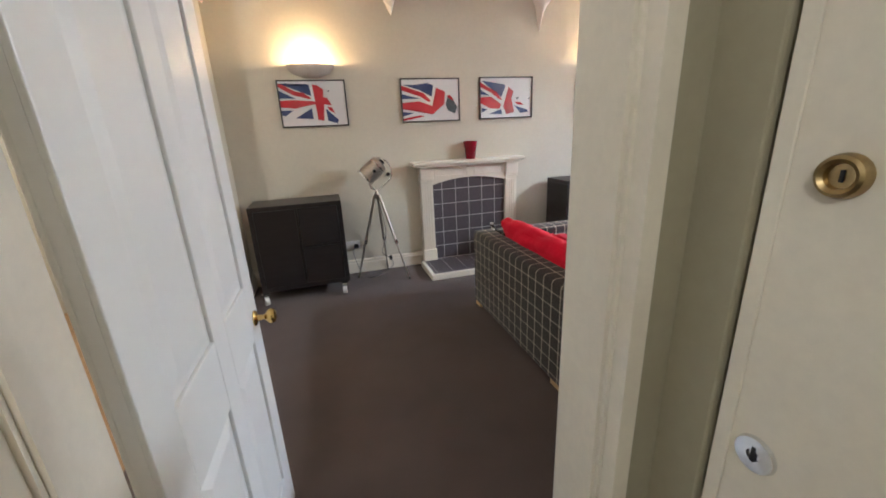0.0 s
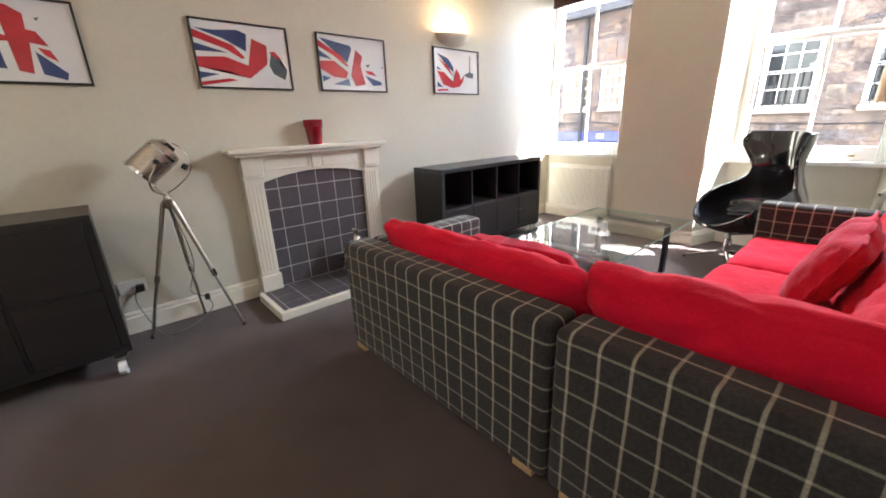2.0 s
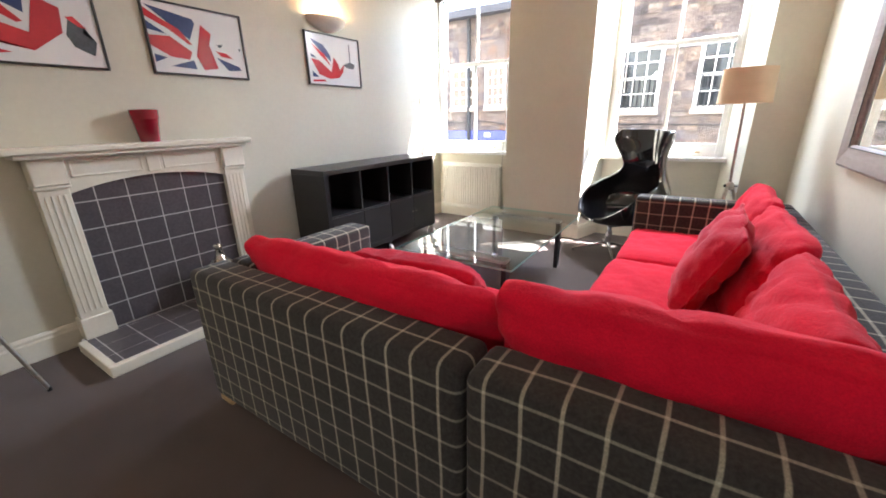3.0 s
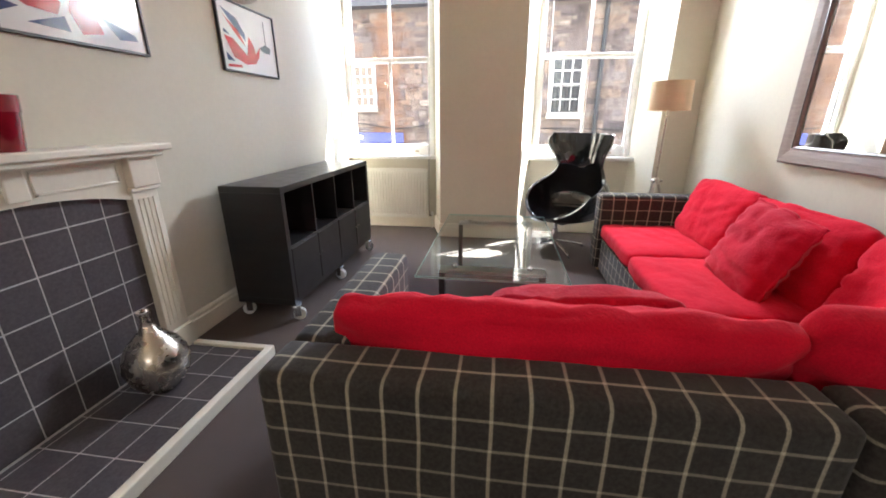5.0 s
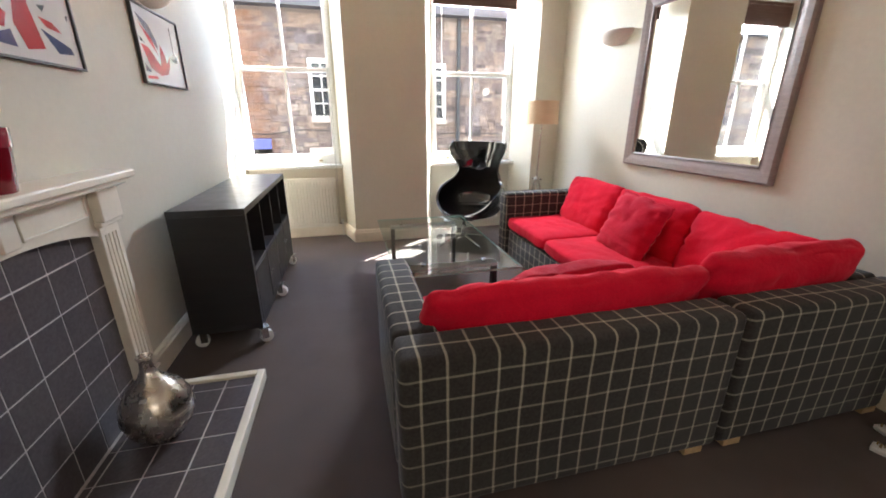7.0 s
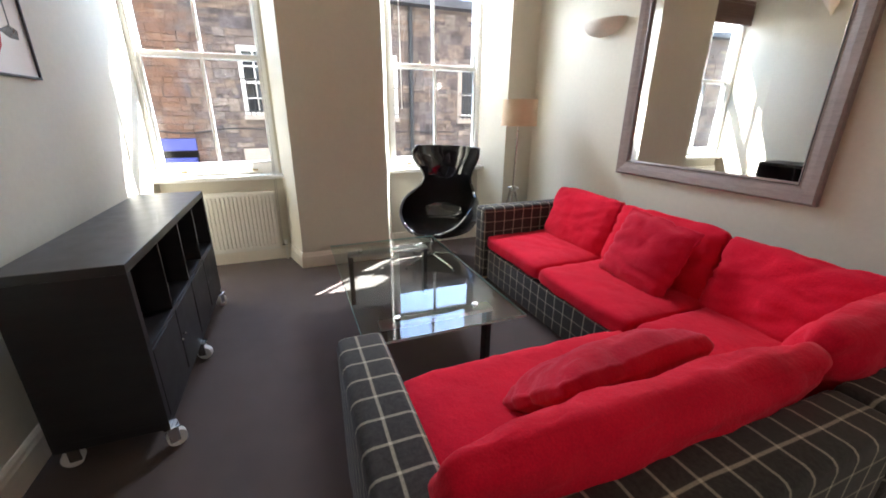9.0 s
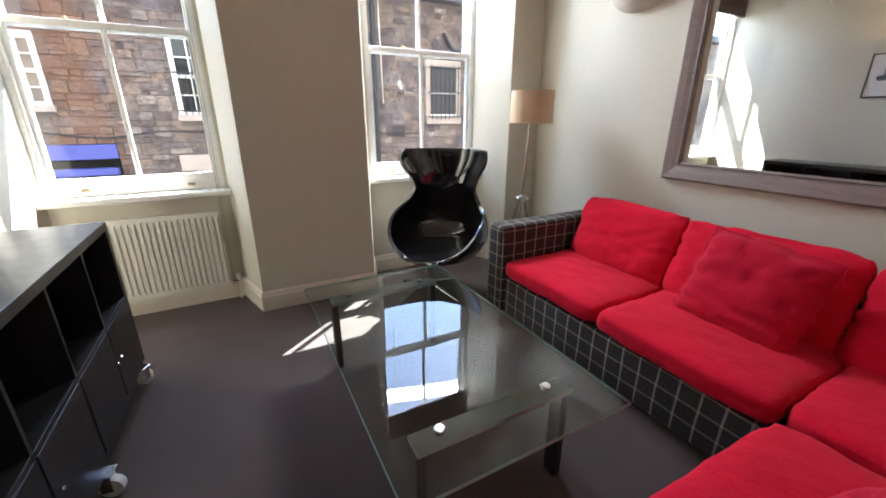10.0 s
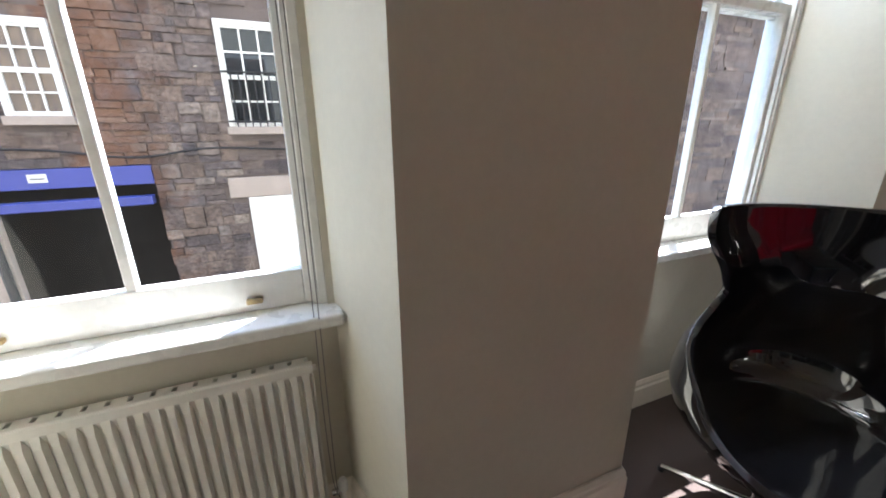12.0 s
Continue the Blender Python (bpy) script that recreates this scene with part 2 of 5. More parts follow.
PRINT_RED = surface("print_red", (0.55, 0.035, 0.05), 0.16, other=(0.46, 0.025, 0.04), big=7, fine=60, grain=0.05, bump=0.0, coat=0.7)
PRINT_BLUE = surface("print_blue", (0.035, 0.055, 0.16), 0.16, other=(0.055, 0.075, 0.19), big=7, fine=60, grain=0.08, bump=0.0, coat=0.7)
PRINT_GREY = surface("print_grey", (0.09, 0.11, 0.13), 0.16, big=14, fine=60, grain=0.2, bump=0.0, coat=0.7)
FRIDGE_WHITE = surface("fridge_enamel", (0.74, 0.75, 0.76), 0.3, big=2, fine=60, grain=0.02, bump=0.05, bump_scale=200)
LABEL_RED = surface("orange_red_label", (0.70, 0.09, 0.03), 0.5, big=8, fine=60, grain=0.05, bump=0.0)
YELLOW_TAG = surface("yellow_tag", (0.75, 0.50, 0.04), 0.5, big=8, fine=60, grain=0.05, bump=0.0)
CORD = surface("grey_cord", (0.20, 0.19, 0.18), 0.7, big=8, fine=60, grain=0.1, bump=0.0)
STONE = stone_material()
MORTAR = surface("lime_mortar", (0.12, 0.097, 0.088), 0.95, other=(0.16, 0.128, 0.112), big=2, fine=40, grain=0.2, bump=0.5, bump_scale=30, depth=0.01)
DRESSED = surface("dressed_stone", (0.42, 0.35, 0.30), 0.9, other=(0.34, 0.29, 0.25), big=3, fine=40, grain=0.12, bump=0.3, bump_scale=30)
ASPHALT = surface("asphalt", (0.055, 0.054, 0.053), 0.9, big=1.2, fine=60, grain=0.25, bump=0.4, bump_scale=90)
BLUE_PAINT = surface("blue_shop_paint", (0.065, 0.080, 0.32), 0.4, other=(0.05, 0.065, 0.27), big=2, fine=40, grain=0.08, bump=0.08)
IRON = surface("black_iron", (0.022, 0.022, 0.024), 0.5, big=6, fine=60, grain=0.2, bump=0.1)
DARK_GLASS = surface("dark_window_glass", (0.025, 0.028, 0.032), 0.05, big=2, fine=40, grain=0.1, bump=0.02, bump_scale=3, rough_var=0.02)
CURTAIN = surface("curtained_window_glass", (0.22, 0.175, 0.13), 0.10, other=(0.13, 0.11, 0.10), big=3, fine=20, grain=0.12, bump=0.0, stretch=(1, 6, 1))
# near-black colour carries the shade inside the shop opening
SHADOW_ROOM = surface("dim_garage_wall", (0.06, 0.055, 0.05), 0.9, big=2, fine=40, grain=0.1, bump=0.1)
SLATES = surface("roof_slate", (0.07, 0.07, 0.08), 0.6, big=3, fine=30, grain=0.2, bump=0.2)
PANE = pane_material("window_glass", (0.97, 0.985, 0.98), 0.0, 1.45)
TABLE_GLASS = pane_material("table_glass", (0.80, 0.92, 0.885), 0.0, 1.74)
CLEAR = bpy.data.materials.new("clear_glass_side")
CLEAR.use_nodes = True
CLEAR.node_tree.nodes.remove(CLEAR.node_tree.nodes["Principled BSDF"])
_t = CLEAR.node_tree.nodes.new("ShaderNodeBsdfTransparent")
_t.inputs["Color"].default_value = (0.96, 0.985, 0.98, 1)
CLEAR.node_tree.links.new(_t.outputs[0], CLEAR.node_tree.nodes["Material Output"].inputs[0])
GLASS_EDGE = surface("green_glass_edge", (0.34, 0.56, 0.52), 0.10, other=(0.42, 0.62, 0.58), big=6, fine=40, grain=0.05, bump=0.0)


# ---------------------------------------------------------------- mesh helpers
def part(name, bm, material, parent=None, label="", smooth=False):
    """Links a bmesh as one mesh object, under its thing or part if one is given."""
    bmesh.ops.recalc_face_normals(bm, faces=bm.faces)
    me = bpy.data.meshes.new(name)
    if smooth:
        for f in bm.faces:
            f.smooth = True
    bm.to_mesh(me)
    bm.free()
    me.materials.append(material)
    if smooth and smooth != "all":
        me.set_sharp_from_angle(angle=radians(40))
    ob = new(name, me)
    if parent is not None:
        ob.parent = parent
    if label:
        ob["label"] = label
    return ob


def pane_part(name, lo, hi, material, parent, axis, sign):
    """A glass sheet: one face shines, the others only let light through."""
    ob = part(name, box(lo, hi), material, parent)
    ob.data.materials.append(CLEAR)
    for f in ob.data.polygons:
        f.material_index = 0 if f.normal[axis] * sign > 0.5 else 1
    return ob


def thing(name, place, label, category, group="", turn=0.0):
    e = new(name)
    e.empty_display_size = 0.1
    e.matrix_basis = pose(*place, 0, 0, turn)
    return tagged(e, label, category, group)


def box(lo, hi, bevel=0.0, segments=2, bm=None):
    """A box between two corners, its edges rounded by bevel."""
    own = bmesh.new()
    bmesh.ops.create_cube(own, size=1.0)
    for v in own.verts:
        v.co = Vector([lo[k] + (v.co[k] + 0.5) * (hi[k] - lo[k]) for k in range(3)])
    if bevel:
        bmesh.ops.bevel(own, geom=own.edges[:], offset=bevel, segments=segments, profile=0.5, affect="EDGES")
    if bm is None:
        return own
    me = bpy.data.meshes.new("tmp")
    own.to_mesh(me)
    own.free()
    bm.from_mesh(me)
    bpy.data.meshes.remove(me)
    return bm


def prism(points, z0, z1, bm=None):
    """An upright prism over a plan outline."""
    bm = bm or bmesh.new()
    low = [bm.verts.new((x, y, z0)) for x, y in points]
    top = [bm.verts.new((x, y, z1)) for x, y in points]
    bm.faces.new(low)
    bm.faces.new(top)
    n = len(points)
    for i in range(n):
        bm.faces.new((low[i], low[(i + 1) % n], top[(i + 1) % n], top[i]))
    return bm


def slab_y(points, y0, y1, bm=None):
    """A prism along y over an outline in x and z."""
    bm = bm or bmesh.new()
    a = [bm.verts.new((x, y0, z)) for x, z in points]
    b = [bm.verts.new((x, y1, z)) for x, z in points]
    bm.faces.new(a)
    bm.faces.new(b)
    n = len(points)
    for i in range(n):
        bm.faces.new((a[i], a[(i + 1) % n], b[(i + 1) % n], b[i]))
    return bm


def rod(a, b, r, r2=None, sides=14, bm=None):
    """A round bar from a to b."""
    bm = bm or bmesh.new()
    a, b = Vector(a), Vector(b)
    m = Matrix.Translation((a + b) / 2) @ (b - a).to_track_quat("Z", "Y").to_matrix().to_4x4()
    bmesh.ops.create_cone(bm, cap_ends=True, segments=sides, radius1=r, radius2=r if r2 is None else r2, depth=(b - a).length, matrix=m)
    return bm


def lathe(profile, sides=32, bm=None, m=None):
    """Turns a profile of (radius, height) about z."""
    bm = bm or bmesh.new()
    m = m or Matrix()
    rings = []
    for r, z in profile:
        if r < 1e-5:
            rings.append([bm.verts.new(m @ Vector((0, 0, z)))])
        else:
            rings.append([bm.verts.new(m @ Vector((r * math.cos(i * math.tau / sides), r * math.sin(i * math.tau / sides), z))) for i in range(sides)])
    for p, q in zip(rings, rings[1:]):
        for i in range(sides):
            j = (i + 1) % sides
            if len(p) == 1 and len(q) > 1:
                bm.faces.new((p[0], q[i], q[j]))
            elif len(q) == 1 and len(p) > 1:
                bm.faces.new((p[i], p[j], q[0]))
            elif len(p) > 1:
                bm.faces.new((p[i], p[j], q[j], q[i]))
    return bm


def tube(points, r, sides=8, steps=6, bm=None):
    """A round tube along a smooth line through the points."""
    bm = bm or bmesh.new()
    pts = [Vector(p) for p in points]
    line = []
    for i in range(len(pts) - 1):
        p0, p1, p2, p3 = pts[max(i - 1, 0)], pts[i], pts[i + 1], pts[min(i + 2, len(pts) - 1)]
        for s in range(steps):
            t = s / steps
            line.append(0.5 * ((2 * p1) + (p2 - p0) * t + (2 * p0 - 5 * p1 + 4 * p2 - p3) * t * t + (3 * p1 - p0 - 3 * p2 + p3) * t ** 3))
    line.append(pts[-1])
    rings = []
    for i, p in enumerate(line):
        d = line[min(i + 1, len(line) - 1)] - line[max(i - 1, 0)]
        q = d.to_track_quat("Z", "Y")
        rings.append([bm.verts.new(p + q @ Vector((r * math.cos(k * math.tau / sides), r * math.sin(k * math.tau / sides), 0))) for k in range(sides)])
    for p, q in zip(rings, rings[1:]):
        for k in range(sides):
            bm.faces.new((p[k], p[(k + 1) % sides], q[(k + 1) % sides], q[k]))
    bm.faces.new(rings[0])
    bm.faces.new(rings[-1])
    return bm


def cushion(sx, sy, sz, seed=0, wrinkle=0.010, pinch=0.5, sag=0.0, corner=6):
    """A stuffed cushion, centred: plump in the middle, thin at the seams, with creases."""
    bm = bmesh.new()
    bmesh.ops.create_cube(bm, size=2.0)
    bmesh.ops.subdivide_edges(bm, edges=bm.edges[:], cuts=23, use_grid_fill=True)
    off = Vector((seed * 7.3, seed * 3.1, seed * 5.7))
    for v in bm.verts:
        u, w, h = v.co
        swell = ((1 - abs(u) ** 3.2) * (1 - abs(w) ** 3.2)) ** 0.5 if abs(u) < 1 and abs(w) < 1 else 0.0
        thick = pinch + (1 - pinch) * swell
        r = (abs(u) ** corner + abs(w) ** corner) ** (1 / corner)
        k = max(abs(u), abs(w)) / r if r > 1e-6 else 1.0
        edge = 1 - 0.06 * (abs(h) ** 4)
        ear = 1 + 0.025 * (abs(u * w)) ** 3
        q = Vector((u * (0.35 + 0.65 * k) * edge * ear * sx / 2, w * (0.35 + 0.65 * k) * edge * ear * sy / 2, h * thick * sz / 2))
        n1 = noise.fractal(q * 3.2 + off, 1.0, 2.0, 3) * wrinkle
        cr = (1 - abs(noise.noise(Vector((q.x * 3 + q.y * 5, q.y * 4 - q.x * 2, q.z * 2)) * 1.8 + off))) ** 5 * wrinkle * 1.5
        if wrinkle > 0.012:
            cr += (1 - abs(noise.noise(Vector((q.x * 9 + q.y * 7, q.y * 3 - q.x * 3, q.z * 3)) + off * 2))) ** 9 * wrinkle * 0.45
        d = v.co.normalized()
        q += d * (n1 - cr)
        q.z -= sag * swell * (0.4 + 0.6 * noise.noise(q * 2 + off))
        v.co = q
    return bm


def place_cushion(name, bm, material, m, label, category, group=""):
    ob = part(name, bm, material, None, "", smooth="all")
    ob.matrix_basis = m
    return tagged(ob, label, category, group)


def structure(name, bm, material, label, smooth=False):
    return tagged(part(name, bm, material, None, "", smooth), label, name.split("_")[0], "", "structure")


# ---------------------------------------------------------------- the room
NORTH, SOUTH, PIER = 5.61, 2.11, 5.30
TOP = 3.6

structure("floor", box((-0.17, SOUTH, -0.12), (5.75, 5.75, 0.0)), CARPET, "dark brown cut-pile carpet over the living room floor")
structure("floor_kitchen", box((-2.6, SOUTH, -0.12), (-0.17, 5.75, 0.004)), LAMINATE, "honey oak laminate floor of the kitchen end")
structure("floor_hall", box((-0.7, 0.0, -0.12), (1.7, SOUTH, 0.0)), CARPET, "dark brown carpet of the entrance hall")
structure("wall_north", box((-2.6, NORTH, 0), (5.20, NORTH + 0.2, TOP)), WALL, "warm grey-beige painted plaster wall behind the fireplace")
structure("wall_nib", box((-0.20, 5.36, 0.0), (0.085, NORTH, TOP), 0.006), WALL, "short warm grey wall end between living room and kitchen")
structure("wall_west", box((-2.8, 1.9, -0.1), (-2.6, 5.8, TOP)), WALL, "plain painted end wall of the kitchen")

# south wall with the doorway to the hall
DX0, DX1, DH, HALL = 0.545, 1.285, 2.03, 2.015
bm = box((-2.6, HALL, 0), (DX0 - 0.03, SOUTH, TOP))
box((DX1 + 0.03, HALL, 0), (5.75, SOUTH, TOP), bm=bm)
box((DX0 - 0.03, HALL, DH + 0.03), (DX1 + 0.03, SOUTH, TOP), bm=bm)
structure("wall_south", bm, WALL, "warm grey-beige painted wall with the doorway and the mirror")

# east wall: two deep window recesses with splayed cheeks and a pier between them
bm = prism([(PIER, 4.495), (5.66, 4.60), (5.66, 4.62), (5.80, 4.62), (5.80, 3.54), (5.66, 3.54), (5.66, 3.56), (PIER, 3.675)], 0, TOP)
prism([(PIER, SOUTH), (5.80, SOUTH), (5.80, 2.55), (5.66, 2.55), (PIER, 2.42)], 0, TOP, bm)
prism([(5.20, 5.66), (5.66, 5.585), (5.80, 5.585), (5.80, 5.81), (5.20, 5.81)], 0, TOP, bm)
for y0, y1 in ((4.62, 5.585), (2.55, 3.54)):
    box((5.66, y0, -1.7), (5.80, y1, 0.80), bm=bm)
    box((5.66, y0, 2.76), (5.80, y1, TOP), bm=bm)
structure("wall_east", bm, WALL, "window wall with two deep splayed recesses and a broad pier")
bm = prism([(PIER, 4.495), (5.66, 4.60), (5.66, 5.59), (5.20, 5.66)], 2.80, TOP)
prism([(PIER, 2.42), (5.66, 2.55), (5.66, 3.56), (PIER, 3.675)], 2.80, TOP, bm)
structure("wall_window_heads", bm, CEIL, "white painted soffits over the window recesses")


def vault():
    """Plaster vault: a barrel along the room, cut by lunettes that spring from points on the long walls."""
    bm = bmesh.new()
    nx, ny = 150, 70
    x0, x1, y0, y1 = -2.6, 5.70, 2.0, 5.72
    spring, bay = 2.34, 1.56
    grid = []
    for i in range(nx + 1):
        x = x0 + (x1 - x0) * i / nx
        u = abs(((x - 0.09) / bay) % 1.0 - 0.5) * 2
        lun = spring + 0.62 * math.sqrt(max(0.0, 1 - u ** 2.2))
        row = []
        for j in range(ny + 1):
            y = y0 + (y1 - y0) * j / ny
            w = abs((y - 3.86) / 1.76)
            bar = spring - 0.14 + 1.04 * math.sqrt(max(0.0, 1 - min(w, 1) ** 2.4))
            row.append(bm.verts.new((x, y, max(lun if w > 0.25 else bar, bar))))
        grid.append(row)
    for i in range(nx):
        for j in range(ny):
            bm.faces.new((grid[i][j], grid[i + 1][j], grid[i + 1][j + 1], grid[i][j + 1]))
    return bm


structure("ceiling", vault(), CEIL, "white plaster vaulted ceiling with pointed springers", smooth=True)
structure("ceiling_slab", box((-2.8, -0.2, TOP), (5.95, 5.81, TOP + 0.2)), CEIL, "slab over the vault")

# skirting boards: a plinth with a rounded moulding on top
def skirting(points, name="baseboard"):
    bm = bmesh.new()
    prof = [(0, 0), (0.020, 0), (0.020, 0.105), (0.014, 0.115), (0.014, 0.128), (0.006, 0.142), (0, 0.144)]
    rings = []
    n = len(points)
    for i, (x, y) in enumerate(points):
        dirs = []
        if i > 0:
            dirs.append((Vector((x, y)) - Vector(points[i - 1])).normalized())
        if i < n - 1:
            dirs.append((Vector(points[i + 1]) - Vector((x, y))).normalized())
        nrm = [Vector((-d.y, d.x)) for d in dirs]
        mid = sum(nrm, Vector((0, 0))).normalized()
        k = 1 / max(0.3, mid.dot(nrm[0]))
        rings.append([bm.verts.new((x + mid.x * o * k, y + mid.y * o * k, z + 0.001)) for o, z in prof])
    for a, b in zip(rings, rings[1:]):
        for k in range(len(prof) - 1):
            bm.faces.new((a[k], a[k + 1], b[k + 1], b[k]))
    for ring in (rings[0], rings[-1]):
        bm.faces.new(ring)
    return structure(name, bm, CREAM, "cream gloss-painted moulded skirting board")


skirting([(1.83, NORTH), (0.087, NORTH), (0.087, 5.358), (-0.202, 5.358), (-0.202, NORTH)])
skirting([(5.20, NORTH), (2.92, NORTH)])
skirting([(5.655, 5.585), (5.20, 5.658)])
skirting([(5.655, 3.565), (PIER - 0.002, 3.675), (PIER - 0.002, 4.495), (5.655, 4.60), (5.645, 5.585)])
skirting([(1.36, SOUTH), (PIER, SOUTH), (PIER - 0.002, 2.42), (5.645, 2.55), (5.645, 3.56)])
skirting([(-0.5, SOUTH), (DX0 - 0.1, SOUTH)])


# ---------------------------------------------------------------- doorway, hall
def door_frame(inset, wide, y0, y1):
    """A frame of two uprights and a head round the doorway; inset tells how far it stands into the opening."""
    a, b, top = DX0 + inset, DX1 - inset, DH - inset
    return slab_y([(a - wide, 0.001), (a, 0.001), (a, top), (b, top), (b, 0.001), (b + wide, 0.001), (b + wide, top + wide), (a - wide, top + wide)], y0, y1)


lining = structure("door_lining", door_frame(0.0, 0.03, HALL - 0.005, SOUTH + 0.068), CREAM, "cream gloss-painted door lining with beaded stops")
part("stop", door_frame(0.014, 0.014, 2.048, 2.084), CREAM, lining)
part("bead", door_frame(0.007, 0.007, 2.040, 2.0475), CREAM, lining)
bm = bmesh.new()
y0, y1 = SOUTH, SOUTH + 0.07
for x0, x1, outer in ((DX0 - 0.085, DX0 - 0.008, DX0 - 0.075), (DX1 + 0.008, DX1 + 0.085, DX1 + 0.075)):
    box((x0, y0, 0.001), (x1, y1, DH + 0.085), 0.006, bm=bm)
    box((outer - 0.010, y1 - 0.004, 0.001), (outer + 0.010, y1 + 0.008, DH + 0.09), 0.004, bm=bm)
box((DX0 - 0.085, y0, DH + 0.008), (DX1 + 0.085, y1, DH + 0.085), 0.006, bm=bm)
# hall side: a flat board on the hinge side and over the head
box((DX0 - 0.085, HALL - 0.022, 0.001), (DX0 - 0.008, HALL, DH + 0.085), 0.006, bm=bm)
box((DX0 - 0.085, HALL - 0.030, 0.001), (DX0 - 0.065, HALL - 0.018, DH + 0.09), 0.004, bm=bm)
box((DX0 - 0.008, HALL - 0.022, DH + 0.008), (DX1 + 0.03, HALL, DH + 0.085), 0.006, bm=bm)
structure("trim_architrave", bm, CREAM, "cream gloss-painted moulded architrave round the doorway")


def panel_door(name, width, height, thick, rows, material, label):
    """A door leaf hung at its local origin, reaching along +x, with sunk and fielded panels."""
    t = thing(name, (0, 0, 0), label, "door")
    bm = bmesh.new()
    stile, mid = 0.105, 0.095
    cols = [(stile, width / 2 - mid / 2), (width / 2 + mid / 2, width - stile)]
    box((0, -thick / 2 + 0.010, 0), (width, thick / 2 - 0.010, height), bm=bm)
    for sgn in (-1, 1):
        ya, yb = sorted((sgn * thick / 2, sgn * (thick / 2 - 0.011)))
        box((0, ya, 0), (stile, yb, height), 0.003, bm=bm)
        box((width - stile, ya, 0), (width, yb, height), 0.003, bm=bm)
        box((width / 2 - mid / 2, ya, 0), (width / 2 + mid / 2, yb, height), 0.003, bm=bm)
        zs = [0.0] + [z for r in rows for z in r] + [height]
        for a, b in zip(zs[0::2], zs[1::2]):
            for c0, c1 in cols:
                box((c0, ya, a), (c1, yb, b), 0.003, bm=bm)
    part("leaf", bm, material, t)
    for c0, c1 in cols:
        for z0, z1 in rows:
            bm = bmesh.new()
            for sgn in (-1, 1):
                base, top = sgn * (thick / 2 - 0.0095), sgn * (thick / 2 - 0.002)
                i, o = 0.045, 0.012
                lo = [bm.verts.new((x, base, z)) for x, z in ((c0 + o, z0 + o), (c1 - o, z0 + o), (c1 - o, z1 - o), (c0 + o, z1 - o))]
                hi = [bm.verts.new((x, top, z)) for x, z in ((c0 + i, z0 + i), (c1 - i, z0 + i), (c1 - i, z1 - i), (c0 + i, z1 - i))]
                bm.faces.new(hi)
                for k in range(4):
                    bm.faces.new((lo[k], lo[(k + 1) % 4], hi[(k + 1) % 4], hi[k]))
            part("panel", bm, material, t)
    return t


leaf = panel_door("door_living_room", 0.790, 1.985, 0.040, [(0.20, 0.785), (0.975, 1.86)], DOOR_WHITE, "open white gloss four-panel door with a brass knob")
leaf.matrix_basis = pose(DX0 + 0.014, SOUTH + 0.082, 0.012, 0, 0, 88.6)
tagged(leaf, kind="structure")
for sgn, nm in ((1, "knob"), (-1, "knob")):
    prof = [(0.0, 0), (0.026, 0), (0.027, 0.004), (0.022, 0.009), (0.010, 0.012), (0.008, 0.032), (0.012, 0.038), (0.023, 0.046), (0.026, 0.056), (0.022, 0.066), (0.010, 0.071), (0, 0.072)]
    k = part("door_knob", lathe(prof, 24), BRASS, leaf, "polished brass door knob", smooth=True)
    k.matrix_basis = pose(0.733, sgn * 0.0195, 0.845, -90 * sgn, 0, 0)
for z in (0.25, 1.65):
    h = part("hinge", rod((0.0, -0.024, z), (0.0, -0.024, z + 0.085), 0.007), OLD_BRASS, leaf, "aged brass butt hinge")
part("latch", box((0.788, -0.012, 0.79), (0.792, 0.012, 0.90)), OLD_BRASS, leaf, "brass latch plate")

# entrance hall
RETURN = 1.365
for side, lo, hi in (("west", (-0.9, -0.2, 0), (-0.7, HALL, TOP)), ("south", (-0.7, -0.2, 0), (1.9, 0.0, TOP)),
                     ("east", (1.70, 0.0, 0), (1.9, HALL, TOP)), ("return", (RETURN, 1.932, 0), (1.70, HALL, TOP))):
    structure("wall_hall_" + side, box(lo, hi, 0.004), HALL_WALL, "khaki painted wall of the entrance hall")
bm = box((-0.7, HALL - 0.004, 0), (DX0 - 0.086, HALL - 0.0005, 2.5))
box((DX1 + 0.031, HALL - 0.004, 0), (RETURN, HALL - 0.0005, 2.5), bm=bm)
box((DX0 - 0.086, HALL - 0.004, DH + 0.092), (DX1 + 0.031, HALL - 0.0005, 2.5), bm=bm)
structure("wall_hall_north", bm, HALL_WALL, "khaki painted wall round the doorway on the hall side")
structure("ceiling_hall", box((-0.7, 0.0, 2.5), (1.7, HALL, 2.6)), CEIL, "white hall ceiling")
# made-up fitting above the hall fill lamp, out of view
hl = thing("unseen_light_fitting", (0.30, 0.70, 2.5), "unseen white ceiling fitting added for the hall fill lamp", "ceiling light")
part("rose", lathe([(0, -0.001), (0.06, -0.001), (0.055, -0.03), (0.02, -0.05), (0.0, -0.05)], 24), WHITE_PLASTIC, hl, smooth=True)
part("stem", rod((0, 0, -0.05), (0, 0, -0.13), 0.008), WHITE_PLASTIC, hl)

